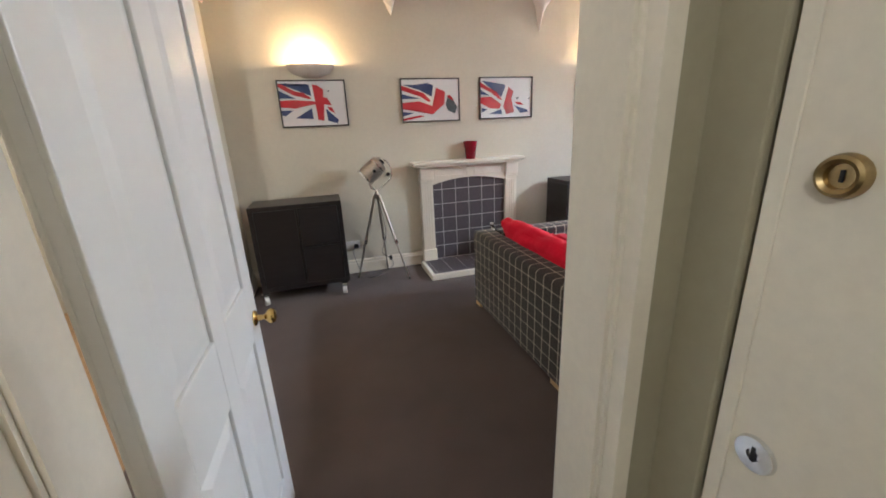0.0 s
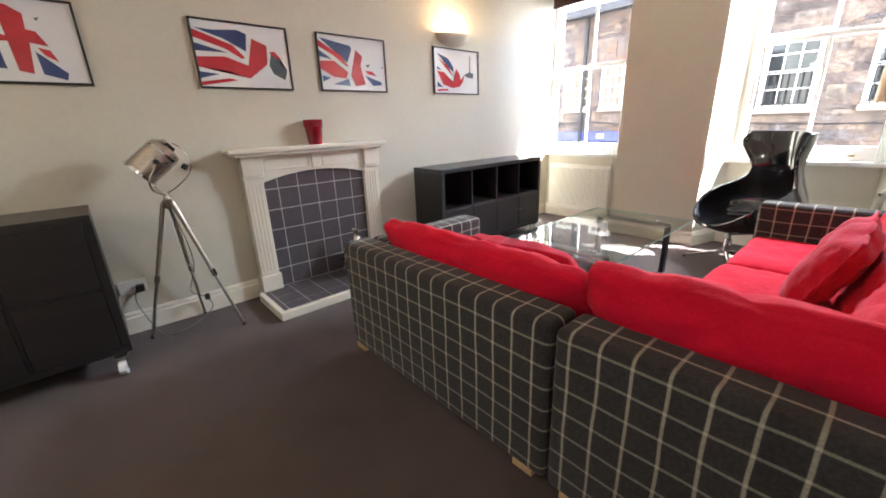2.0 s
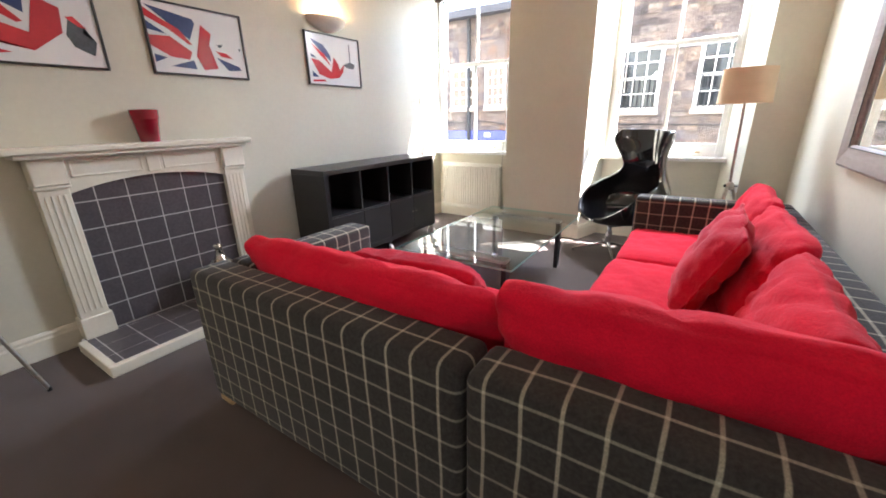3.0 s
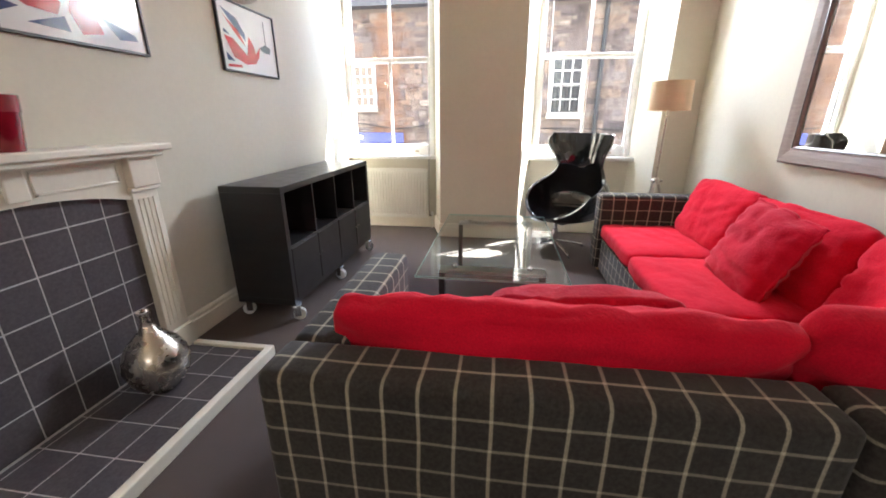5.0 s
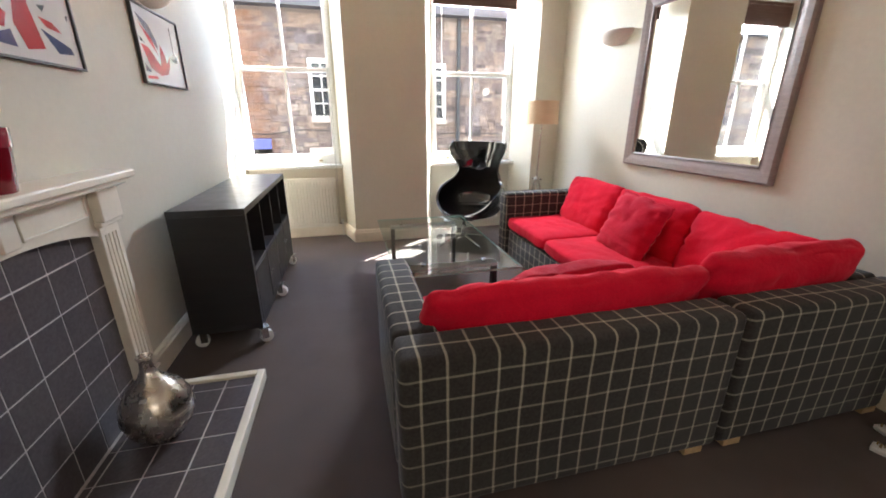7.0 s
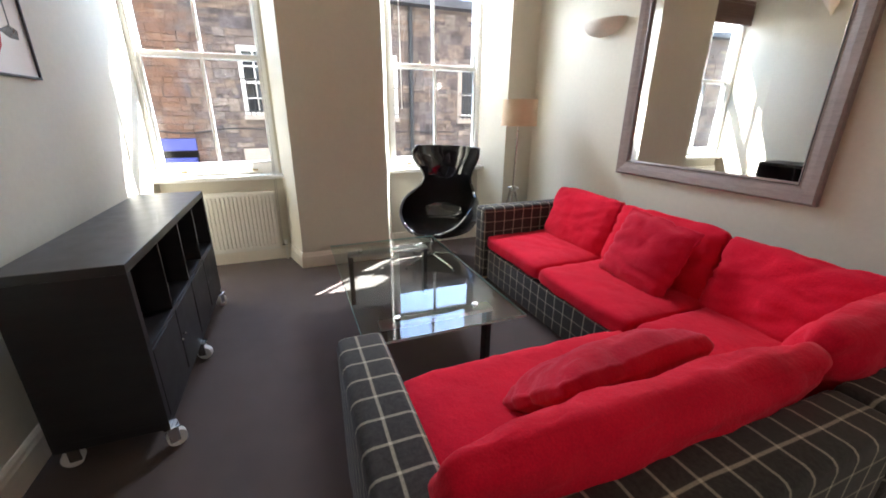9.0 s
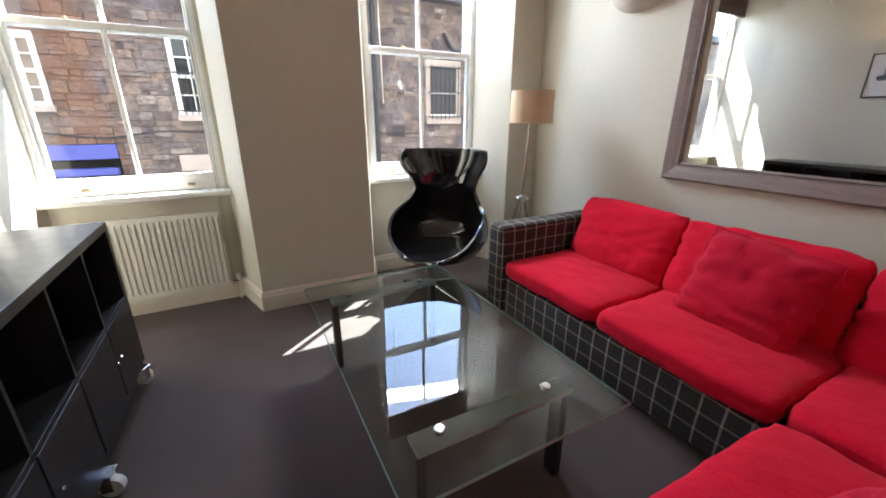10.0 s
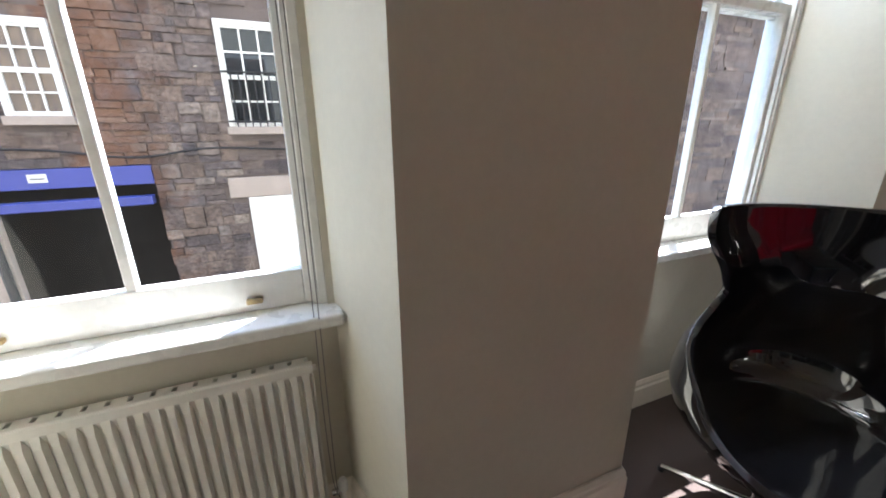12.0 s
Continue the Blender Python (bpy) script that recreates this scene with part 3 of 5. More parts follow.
front = thing("door_entrance", (1.372, 1.926, 0.012), "open off-white entrance door with brass locks", "door")
tagged(front, kind="structure")
part("leaf", box((0, -0.83, 0), (0.045, 0, 2.0), 0.003), CREAM, front)
part("edge_bead", box((-0.004, -0.022, 0), (0.0, -0.002, 2.0), 0.0015), CREAM, front)
ring = part("lock_cylinder", lathe([(0.0, 0.004), (0.012, 0.004), (0.013, 0.010), (0.017, 0.013), (0.0205, 0.011), (0.0225, 0.004), (0.0225, 0.0)], 28), OLD_BRASS, front, "aged brass rim lock cylinder", smooth=True)
ring.matrix_basis = pose(0, -0.070, 1.370, 0, -90, 0)
part("keyway", box((-0.0065, -0.0715, 1.364), (-0.004, -0.0685, 1.376)), BLACK_PLASTIC, front)
esc = part("escutcheon", lathe([(0.0, 0.003), (0.007, 0.003), (0.008, 0.006), (0.0235, 0.005), (0.0255, 0.0)], 28), CHROME, front, "worn chrome keyhole escutcheon", smooth=True)
esc.matrix_basis = pose(0, -0.054, 1.012, 0, -90, 0)
part("keyhole", box((-0.0062, -0.057, 1.002), (-0.0035, -0.051, 1.025), 0.001), BLACK_PLASTIC, front)


# ---------------------------------------------------------------- windows
def sash_window(name, y0, y1, label):
    """A box-framed sash window of two sashes with one upright bar each, in the wall at x 5.66 to 5.80."""
    t = thing(name, (0, 0, 0), label, "window")
    tagged(t, kind="structure")
    z0, z1, meet = 0.836, 2.76, 1.815
    bm = box((5.668, y0, 0.80), (5.795, y0 + 0.025, z1), 0.003)
    box((5.668, y1 - 0.025, 0.80), (5.795, y1, z1), 0.003, bm=bm)
    box((5.668, y0 + 0.025, z1 - 0.04), (5.795, y1 - 0.025, z1), 0.003, bm=bm)
    for a, b in ((y0 + 0.025, y0 + 0.040), (y1 - 0.040, y1 - 0.025)):
        box((5.675, a, z0), (5.692, b, z1 - 0.04), 0.003, bm=bm)
    part("window_frame", bm, GLOSS_WHITE, t)
    part("window_sill", box((5.575, y0 - 0.035, 0.795), (5.82, y1 + 0.03, 0.835), 0.010, 3), GLOSS_WHITE, t, "white gloss window board")
    for nm, xs, za, zb, rail_lo, rail_hi in (("lower_sash", 5.695, z0, meet + 0.022, 0.112, 0.040), ("upper_sash", 5.745, meet - 0.022, z1 - 0.04, 0.040, 0.055)):
        a, b = y0 + 0.0252, y1 - 0.0252
        bm = box((xs, a, za), (xs + 0.042, a + 0.037, zb), 0.004)
        box((xs, b - 0.037, za), (xs + 0.042, b, zb), 0.004, bm=bm)
        box((xs, a + 0.037, za), (xs + 0.042, b - 0.037, za + rail_lo), 0.004, bm=bm)
        box((xs, a + 0.037, zb - rail_hi), (xs + 0.042, b - 0.037, zb), 0.004, bm=bm)
        mid = (a + b) / 2
        box((xs + 0.004, mid - 0.013, za + rail_lo - 0.005), (xs + 0.038, mid + 0.013, zb - rail_hi + 0.005), 0.004, bm=bm)
        s = part(nm, bm, GLOSS_WHITE, t)
        for p0, p1 in ((a + 0.037, mid - 0.013), (mid + 0.013, b - 0.037)):
            g = pane_part("pane", (xs + 0.019, p0, za + rail_lo), (xs + 0.023, p1, zb - rail_hi), PANE, s, 0, -1)
            g.visible_shadow = False
    for yy in (y0 + 0.2, y1 - 0.2):
        part("sash_lift", box((5.672, yy - 0.022, z0 + 0.03), (5.694, yy + 0.022, z0 + 0.044), 0.004), OLD_BRASS, t, "small brass sash lift")
    part("sash_catch", lathe([(0, 0), (0.016, 0), (0.016, 0.008), (0.008, 0.012), (0.007, 0.022), (0, 0.024)], 16, m=Matrix.Translation((5.715, (y0 + y1) / 2 + 0.16, meet + 0.022))), OLD_BRASS, t, smooth=True)
    return t


sash_window("window_1", 4.62, 5.585, "white painted timber sash window with single upright bars")
sash_window("window_2", 2.55, 3.54, "white painted timber sash window behind the chair")


def roman_blind(y0, y1, bottom):
    t = thing("window_blind", (5.60, (y0 + y1) / 2, 2.77), "dark brown woven wood blind rolled up at the window head", "blind", "window blinds")
    w = (y1 - y0) / 2
    part("headrail", box((-0.012, -w, -0.035), (0.03, w, 0.0), 0.004), BLIND_WOOD, t)
    n = 7
    for i in range(n):
        z = -0.04 - (2.73 - bottom) * i / (n - 1)
        part("slat", box((-0.020 + 0.004 * (i % 2), -w, z - 0.042), (0.026 - 0.004 * (i % 2), w, z - 0.004), 0.008, 2), BLIND_WOOD, t)
    return t


blind_near = roman_blind(4.64, 5.57, 2.53)
blind_far = roman_blind(2.58, 3.53, 2.52)
for pts in ([(5.585, 4.655, 2.5), (5.583, 4.652, 1.6), (5.580, 4.655, 0.9), (5.56, 4.660, 0.55), (5.566, 4.662, 0.22), (5.563, 4.655, 0.17)],
            [(5.592, 4.668, 2.5), (5.590, 4.668, 1.6), (5.588, 4.668, 0.9), (5.566, 4.675, 0.55), (5.570, 4.672, 0.25), (5.563, 4.656, 0.17)]):
    base = blind_near.matrix_basis.translation
    part("cord", tube([Vector(q) - base for q in pts], 0.0016, 5, 5), CORD, blind_near, "thin grey hanging cord")
wand = part("wand", rod((-0.004, 0.375, -1.33), (0.0, 0.387, -0.2), 0.0045, sides=10), WHITE_PLASTIC, blind_far, "slim white wand", smooth=True)
part("tip", rod((-0.004, 0.375, -1.352), (-0.004, 0.375, -1.329), 0.007, 0.0055, sides=10), WHITE_PLASTIC, wand, smooth=True)


# ---------------------------------------------------------------- radiators
def radiator(y0, y1, z0, z1, x):
    t = thing("radiator", (x, (y0 + y1) / 2, 0), "off-white ribbed panel radiator under the window board", "radiator")
    w = (y1 - y0) / 2
    bm = bmesh.new()
    n = int((y1 - y0) / 0.0335)
    prof = []
    for i in range(n):
        a = -w + 2 * w * i / n
        s = 2 * w / n
        prof += [(a, 0.010), (a + s * 0.22, 0.010), (a + s * 0.38, -0.006), (a + s * 0.84, -0.006)]
    prof.append((w, 0.010))
    levels = [(z0, 0.012), (z0, 0.002), (z0 + 0.034, 0.002), (z0 + 0.06, None), (z1 - 0.06, None), (z1 - 0.03, 0.002), (z1 - 0.004, 0.002), (z1, 0.006), (z1, 0.020)]
    rows = [[bm.verts.new((depth if flat is None else flat, y, zz)) for y, depth in prof] for zz, flat in levels]
    for lo, hi in zip(rows, rows[1:]):
        for i in range(len(prof) - 1):
            bm.faces.new((lo[i], lo[i + 1], hi[i + 1], hi[i]))
    part("front_panel", bm, RAD_WHITE, t)
    part("back_panel", box((0.055, -w + 0.01, z0 + 0.005), (0.065, w - 0.01, z1 - 0.01), 0.003), RAD_WHITE, t)
    for yy in (-w, w):
        part("end_cap", box((0.0, min(yy, yy * 0.985), z0 + 0.03), (0.066, max(yy, yy * 0.985), z1 - 0.03), 0.003), RAD_WHITE, t)
    bm = bmesh.new()
    k = int((y1 - y0) / 0.05)
    for i in range(k):
        yy = -w + 0.02 + (2 * w - 0.04) * i / k
        box((0.018, yy, z1 - 0.012), (0.054, yy + 0.036, z1 - 0.006), bm=bm)
    part("top_grille", bm, RAD_WHITE, t)
    part("valve", rod((0.03, -w - 0.012, z0 + 0.03), (0.03, -w - 0.055, z0 + 0.03), 0.011), CHROME, t, "chrome radiator valve")
    part("valve_cap", lathe([(0, 0), (0.016, 0), (0.017, 0.03), (0.012, 0.045), (0, 0.046)], 16, m=Matrix.Translation((0.03, -w - 0.050, z0 + 0.03))), WHITE_PLASTIC, t, smooth=True)
    part("pipe", rod((0.03, -w - 0.05, 0.0), (0.03, -w - 0.05, z0 + 0.03), 0.0075), RAD_WHITE, t)
    for yy in (-w * 0.7, w * 0.7):
        part("bracket", box((0.06, yy - 0.015, z0 + 0.1), (0.085, yy + 0.015, z1 - 0.1), 0.002), RAD_WHITE, t)
    part("bleed_plug", rod((0.03, -w + 0.02, z1 - 0.03), (0.03, -w - 0.012, z1 - 0.03), 0.009), RAD_WHITE, t)


radiator(4.69, 5.50, 0.125, 0.692, 5.574)


# ---------------------------------------------------------------- fireplace
def arch_z(x, x0, x1, side, crown):
    u = (2 * x - x0 - x1) / (x1 - x0)
    return side + (crown - side) * (1 - u * u)


FX0, FX1 = 1.955, 2.790
fp = thing("fireplace", (0, 0, 0), "cream painted timber fire surround with a blocked, dark-tiled opening", "fireplace")
bm = bmesh.new()
n = 18
pts = [(FX0 - 0.02, 1.065)] + [(FX0 - 0.02, 0.86)] + [(FX0 + (FX1 - FX0) * i / n, arch_z(FX0 + (FX1 - FX0) * i / n, FX0, FX1, 0.872, 0.930)) for i in range(n + 1)] + [(FX1 + 0.02, 0.86), (FX1 + 0.02, 1.065)]
slab_y(pts, 5.530, 5.60, bm)
part("frieze", bm, CREAM, fp)
for a, b in ((1.98, 2.315), (2.425, 2.76)):
    for q in ((a, 0.955, b, 0.965), (a, 1.035, b, 1.045), (a, 0.955, a + 0.01, 1.045), (b - 0.01, 0.955, b, 1.045)):
        part("moulding", box((q[0], 5.523, q[1]), (q[2], 5.531, q[3]), 0.002), CREAM, fp)
part("centre_block", box((2.335, 5.516, 0.945), (2.405, 5.531, 1.065), 0.005), CREAM, fp)
for x0, x1 in ((1.825, FX0), (FX1, 2.925)):
    bm = box((x0, 5.522, 0.05), (x1, 5.60, 1.065), 0.004)
    p = part("leg", bm, CREAM, fp)
    part("plinth", box((x0 - 0.010, 5.506, 0.05), (x1 + 0.010, 5.60, 0.175), 0.004), CREAM, fp)
    part("capital", box((x0 - 0.006, 5.494, 0.925), (x1 + 0.006, 5.60, 1.065), 0.006), CREAM, fp)
    part("necking", box((x0 - 0.010, 5.506, 0.905), (x1 + 0.010, 5.60, 0.925), 0.005), CREAM, fp)
    for k in range(4):
        xx = x0 + 0.026 + k * 0.026
        part("flute", box((xx - 0.005, 5.517, 0.21), (xx + 0.005, 5.524, 0.87), 0.002), CREAM, fp)
bm = box((1.738, 5.434, 1.085), (2.978, 5.61, 1.117), 0.008, 3)
box((1.775, 5.455, 1.062), (2.945, 5.61, 1.088), 0.008, 3, bm=bm)
part("mantel_shelf", bm, CREAM, fp, "cream painted mantel shelf")
part("tile_backing", box((1.94, 5.562, 0.05), (2.80, 5.605, 0.955)), GROUT, fp, "pale grout bed")
hearth = part("hearth", box((1.80, 5.075, 0.001), (2.905, 5.565, 0.046)), GROUT, fp)
for q in (((1.772, 5.040), (2.935, 5.078)), ((1.772, 5.078), (1.810, 5.50)), ((2.897, 5.078), (2.935, 5.50))):
    part("hearth_kerb", box((*q[0], 0.001), (*q[1], 0.062), 0.006), CREAM, fp, "cream painted timber kerb")


# ---------------------------------------------------------------- pictures
def picture(x0, z0, x1, z1, shapes, label):
    """A framed print: black frame, white sheet, and its printed shapes as flat pieces (outline in units of the sheet)."""
    t = thing("framed_picture", ((x0 + x1) / 2, NORTH - 0.001, (z0 + z1) / 2), label, "picture", "row of framed prints")
    w, h, f = (x1 - x0) / 2, (z1 - z0) / 2, 0.011
    bm = box((-w, -0.020, -h), (w, -0.001, -h + f), 0.002)
    box((-w, -0.020, h - f), (w, -0.001, h), 0.002, bm=bm)
    box((-w, -0.020, -h + f), (-w + f, -0.001, h - f), 0.002, bm=bm)
    box((w - f, -0.020, -h + f), (w, -0.001, h - f), 0.002, bm=bm)
    part("frame", bm, FRAME_BLACK, t)
    part("sheet", box((-w + f, -0.010, -h + f), (w - f, -0.004, h - f)), PRINT_WHITE, t, "white glazed print")
    W, Hh = w - f, h - f
    for i, (mat, outline) in enumerate(shapes):
        y = -0.0105 - 0.0004 * (i % 4)
        bm = bmesh.new()
        bm.faces.new([bm.verts.new(((u * 2 - 1) * W, y, (1 - v * 2) * Hh)) for u, v in outline])
        bmesh.ops.triangulate(bm, faces=bm.faces)
        part("printed_shape", bm, mat, t)
    return t


R, B, G, Wh = PRINT_RED, PRINT_BLUE, PRINT_GREY, PRINT_WHITE
FLAG_WHOLE = [
    (B, [(0.02, 0.05), (0.14, 0.04), (0.30, 0.12), (0.42, 0.06), (0.46, 0.08), (0.48, 0.33)]),
    (B, [(0.0, 0.20), (0.24, 0.38), (0.0, 0.37)]),
    (R, [(0.0, 0.04), (0.10, 0.10), (0.24, 0.22), (0.36, 0.25), (0.48, 0.38), (0.44, 0.40), (0.20, 0.30), (0.0, 0.12)]),
    (R, [(0.0, 0.42), (0.18, 0.41), (0.48, 0.44), (0.70, 0.50), (0.48, 0.52), (0.22, 0.60), (0.0, 0.57)]),
    (B, [(0.0, 0.64), (0.18, 0.64), (0.05, 0.77), (0.0, 0.74)]),
    (B, [(0.20, 0.82), (0.46, 0.60), (0.47, 0.85)]),
    (R, [(0.51, 0.07), (0.58, 0.09), (0.67, 0.18), (0.66, 0.36), (0.72, 0.38), (0.78, 0.55), (0.66, 0.52), (0.63, 0.90), (0.54, 0.87)]),
    (R, [(0.70, 0.57), (0.78, 0.60), (0.82, 0.74), (0.74, 0.67)]),
    (B, [(0.68, 0.62), (0.86, 0.88), (0.84, 0.97), (0.69, 0.90)]),
    (G, [(0.73, 0.22), (0.77, 0.20), (0.75, 0.25)]),
]
FLAG_TAIL = [
    (B, [(0.02, 0.12), (0.20, 0.13), (0.45, 0.09), (0.55, 0.14), (0.52, 0.42), (0.30, 0.25)]),
    (R, [(0.0, 0.14), (0.20, 0.24), (0.38, 0.33), (0.50, 0.52), (0.46, 0.54), (0.30, 0.40), (0.0, 0.26)]),
    (B, [(0.0, 0.34), (0.32, 0.46), (0.0, 0.46)]),
    (R, [(0.0, 0.55), (0.28, 0.52), (0.52, 0.64), (0.60, 0.20), (0.76, 0.30), (0.74, 0.60), (0.52, 0.85), (0.28, 0.74), (0.0, 0.70)]),
    (B, [(0.0, 0.77), (0.20, 0.80), (0.0, 0.88)]),
    (R, [(0.0, 0.93), (0.30, 0.86), (0.38, 0.89), (0.0, 0.99)]),
    (G, [(0.76, 0.62), (0.80, 0.42), (0.90, 0.50), (0.88, 0.58), (0.97, 0.68), (0.93, 0.85), (0.80, 0.76)]),
    (R, [(0.78, 0.40), (0.84, 0.38), (0.92, 0.52), (0.86, 0.50)]),
]
FLAG_PEAK = [
    (B, [(0.02, 0.06), (0.46, 0.16), (0.48, 0.22), (0.40, 0.48), (0.22, 0.25)]),
    (R, [(0.0, 0.10), (0.14, 0.22), (0.30, 0.34), (0.42, 0.55), (0.38, 0.55), (0.20, 0.36), (0.0, 0.22)]),
    (B, [(0.0, 0.28), (0.18, 0.44), (0.0, 0.40)]),
    (R, [(0.0, 0.48), (0.20, 0.46), (0.40, 0.66), (0.36, 0.78), (0.18, 0.76), (0.0, 0.62)]),
    (R, [(0.54, 0.22), (0.64, 0.34), (0.60, 0.52), (0.66, 0.88), (0.50, 0.92), (0.44, 0.72)]),
    (B, [(0.02, 0.74), (0.14, 0.78), (0.02, 0.86)]),
    (B, [(0.16, 0.90), (0.40, 0.78), (0.42, 0.92)]),
    (R, [(0.66, 0.60), (0.78, 0.62), (0.86, 0.70), (0.72, 0.68)]),
    (B, [(0.66, 0.70), (0.92, 0.82), (0.94, 0.88), (0.78, 0.90)]),
    (G, [(0.68, 0.50), (0.76, 0.48), (0.72, 0.55)]),
    (G, [(0.94, 0.52), (0.97, 0.50), (0.95, 0.57)]),
]
FLAG_POINT = [
    (B, [(0.06, 0.10), (0.30, 0.20), (0.42, 0.40), (0.42, 0.52), (0.22, 0.30)]),
    (R, [(0.08, 0.20), (0.30, 0.38), (0.42, 0.62), (0.24, 0.42)]),
    (R, [(0.06, 0.50), (0.20, 0.52), (0.42, 0.74), (0.48, 0.42), (0.56, 0.56), (0.58, 0.68), (0.68, 0.54), (0.64, 0.72), (0.56, 0.84), (0.38, 0.88), (0.18, 0.80)]),
    (B, [(0.06, 0.40), (0.16, 0.48), (0.06, 0.46)]),
    (B, [(0.06, 0.74), (0.18, 0.86), (0.06, 0.86)]),
    (R, [(0.06, 0.92), (0.28, 0.90), (0.30, 0.94), (0.06, 0.96)]),
    (G, [(0.66, 0.56), (0.80, 0.48), (0.90, 0.52), (0.88, 0.62), (0.76, 0.62)]),
    (G, [(0.795, 0.10), (0.815, 0.10), (0.815, 0.50), (0.795, 0.50)]),
]
picture(0.575, 1.503, 1.174, 1.910, FLAG_WHOLE, "framed print of a red, white and blue flag")
picture(1.697, 1.507, 2.305, 1.916, FLAG_TAIL, "framed print of a rippling flag end in a thin black frame")
picture(2.525, 1.511, 3.138, 1.922, FLAG_PEAK, "framed print of a folded flag with scattered tips")
picture(3.682, 1.512, 4.303, 1.927, FLAG_POINT, "framed print of a flag with a thin mast")


# ---------------------------------------------------------------- wall lights
def sconce(x, y, z, facing, label):
    """A quarter-bowl plaster uplighter; facing is -1 on the north wall, +1 on the south."""
    t = thing("wall_light", (x, y, z), label, "wall light", "plaster wall lights")
    bm = bmesh.new()
    na, nz = 28, 10
    rows = []
    for shell in (1.0, 0.90):
        for j in range(nz + 1):
            a = j / nz * math.pi / 2
            r, h = math.cos(a) * shell, -math.sin(a) * 0.105 * (1 if shell == 1 else 0.9)
            rows.append([bm.verts.new((0.205 * r * math.cos(k * math.pi / na), facing * (0.135 * r * math.sin(k * math.pi / na)), h)) for k in range(na + 1)])
    for s in (0, nz + 1):
        for j in range(nz):
            for k in range(na):
                bm.faces.new((rows[s + j][k], rows[s + j][k + 1], rows[s + j + 1][k + 1], rows[s + j + 1][k]))
    for k in range(na):
        bm.faces.new((rows[0][k], rows[0][k + 1], rows[nz + 1][k + 1], rows[nz + 1][k]))
    bmesh.ops.remove_doubles(bm, verts=bm.verts, dist=1e-4)
    part("bowl", bm, PLASTER, t, smooth=True)
    ya, yb = sorted((0.001 * facing, 0.016 * facing))
    part("back_plate", box((-0.10, ya, -0.085), (0.10, yb, 0.0), 0.004), PLASTER, t)
    part("lamp_holder", rod((0, facing * 0.055, -0.06), (0, facing * 0.055, -0.02), 0.014), WHITE_PLASTIC, t)
    return t


sconce(0.885, NORTH, 2.03, -1, "lit half-bowl plaster wall light above a print")
sconce(3.935, NORTH, 2.045, -1, "lit half-bowl plaster wall light near the window")
sconce(4.40, SOUTH, 2.055, 1, "unlit half-bowl plaster wall light beside the mirror")


# ---------------------------------------------------------------- cabinets on castors
def castor(parent, x, y, tall, turn, label="chrome swivel castor"):
    c = part("castor", box((-0.03, -0.03, tall - 0.006), (0.03, 0.03, tall), 0.002), CHROME, parent, label)
    c.matrix_basis = pose(x, y, 0, 0, 0, turn)
    r = tall * 0.36
    fork = bmesh.new()
    for s in (-0.020, 0.020):
        box((s - 0.002, -0.018, r * 0.7), (s + 0.002, 0.022, tall - 0.012), 0.002, bm=fork)
    box((-0.022, -0.020, tall - 0.016), (0.022, 0.022, tall - 0.007), 0.003, bm=fork)
    part("fork", fork, CHROME, c)
    part("wheel", rod((-0.016, 0.012, r), (0.016, 0.012, r), r, sides=24), WHITE_PLASTIC, c, "pale rubber wheel", smooth=True)
    return c


def cube_unit(name, x0, y0, x1, y1, z0, z1, cols, fronts, label, wheels):
    """A shelving unit of square bays, two rows high; fronts gives the bays that are closed, as (column, row) to (columns, rows)."""
    cx, cy = (x0 + x1) / 2, (y0 + y1) / 2
    t = thing(name, (cx, cy, 0), label, "cabinet")
    w, d = (x1 - x0) / 2, (y1 - y0) / 2
    o, s = 0.038, 0.016
    part("top", box((-w, -d, z1 - o), (w, d, z1), 0.002), BLACK_TOP, t)
    part("bottom", box((-w, -d, z0), (w, d, z0 + o), 0.002), BLACK_BROWN, t)
    for xx in (-w, w - o):
        part("side", box((xx, -d, z0 + o), (xx + o, d, z1 - o), 0.002), BLACK_BROWN, t)
    inner = (2 * w - 2 * o - (cols - 1) * s) / cols
    zm = (z0 + z1) / 2
    for i in range(1, cols):
        xx = -w + o + i * inner + (i - 1) * s
        part("divider", box((xx, -d + 0.002, z0 + o), (xx + s, d - 0.006, z1 - o), 0.001), BLACK_BROWN, t)
    part("shelf", box((-w + o, -d + 0.002, zm - s / 2), (w - o, d - 0.006, zm + s / 2), 0.001), BLACK_BROWN, t)
    part("back", box((-w + o, d - 0.010, z0 + o), (w - o, d - 0.002, z1 - o)), BLACK_BROWN, t)
    for c, r, nc, nr, side in fronts:
        a = -w + o + c * (inner + s) + 0.002
        b = a + nc * inner + (nc - 1) * s - 0.004
        za = (z0 + o if r == 0 else zm + s / 2) + 0.002
        zb = (zm - s / 2 if r + nr == 1 else z1 - o) - 0.002
        door = part("door", box((a, -d - 0.002, za), (b, -d + 0.014, zb), 0.002), BLACK_BROWN, t)
        if side:
            kx = b - 0.02 if side > 0 else a + 0.02
            k = part("knob", lathe([(0, 0.018), (0.007, 0.017), (0.008, 0.012), (0.004, 0.008), (0.004, 0)], 12), CHROME, door, "small chrome knob", smooth=True)
            k.matrix_basis = pose(kx, -d - 0.002, (za + zb) / 2 + 0.02, 90, 0, 0)
    for i, (px, py) in enumerate(wheels):
        castor(t, px - cx, py - cy, z0, (205, 170, 245, 10, -20, 55)[i % 6])
    return t


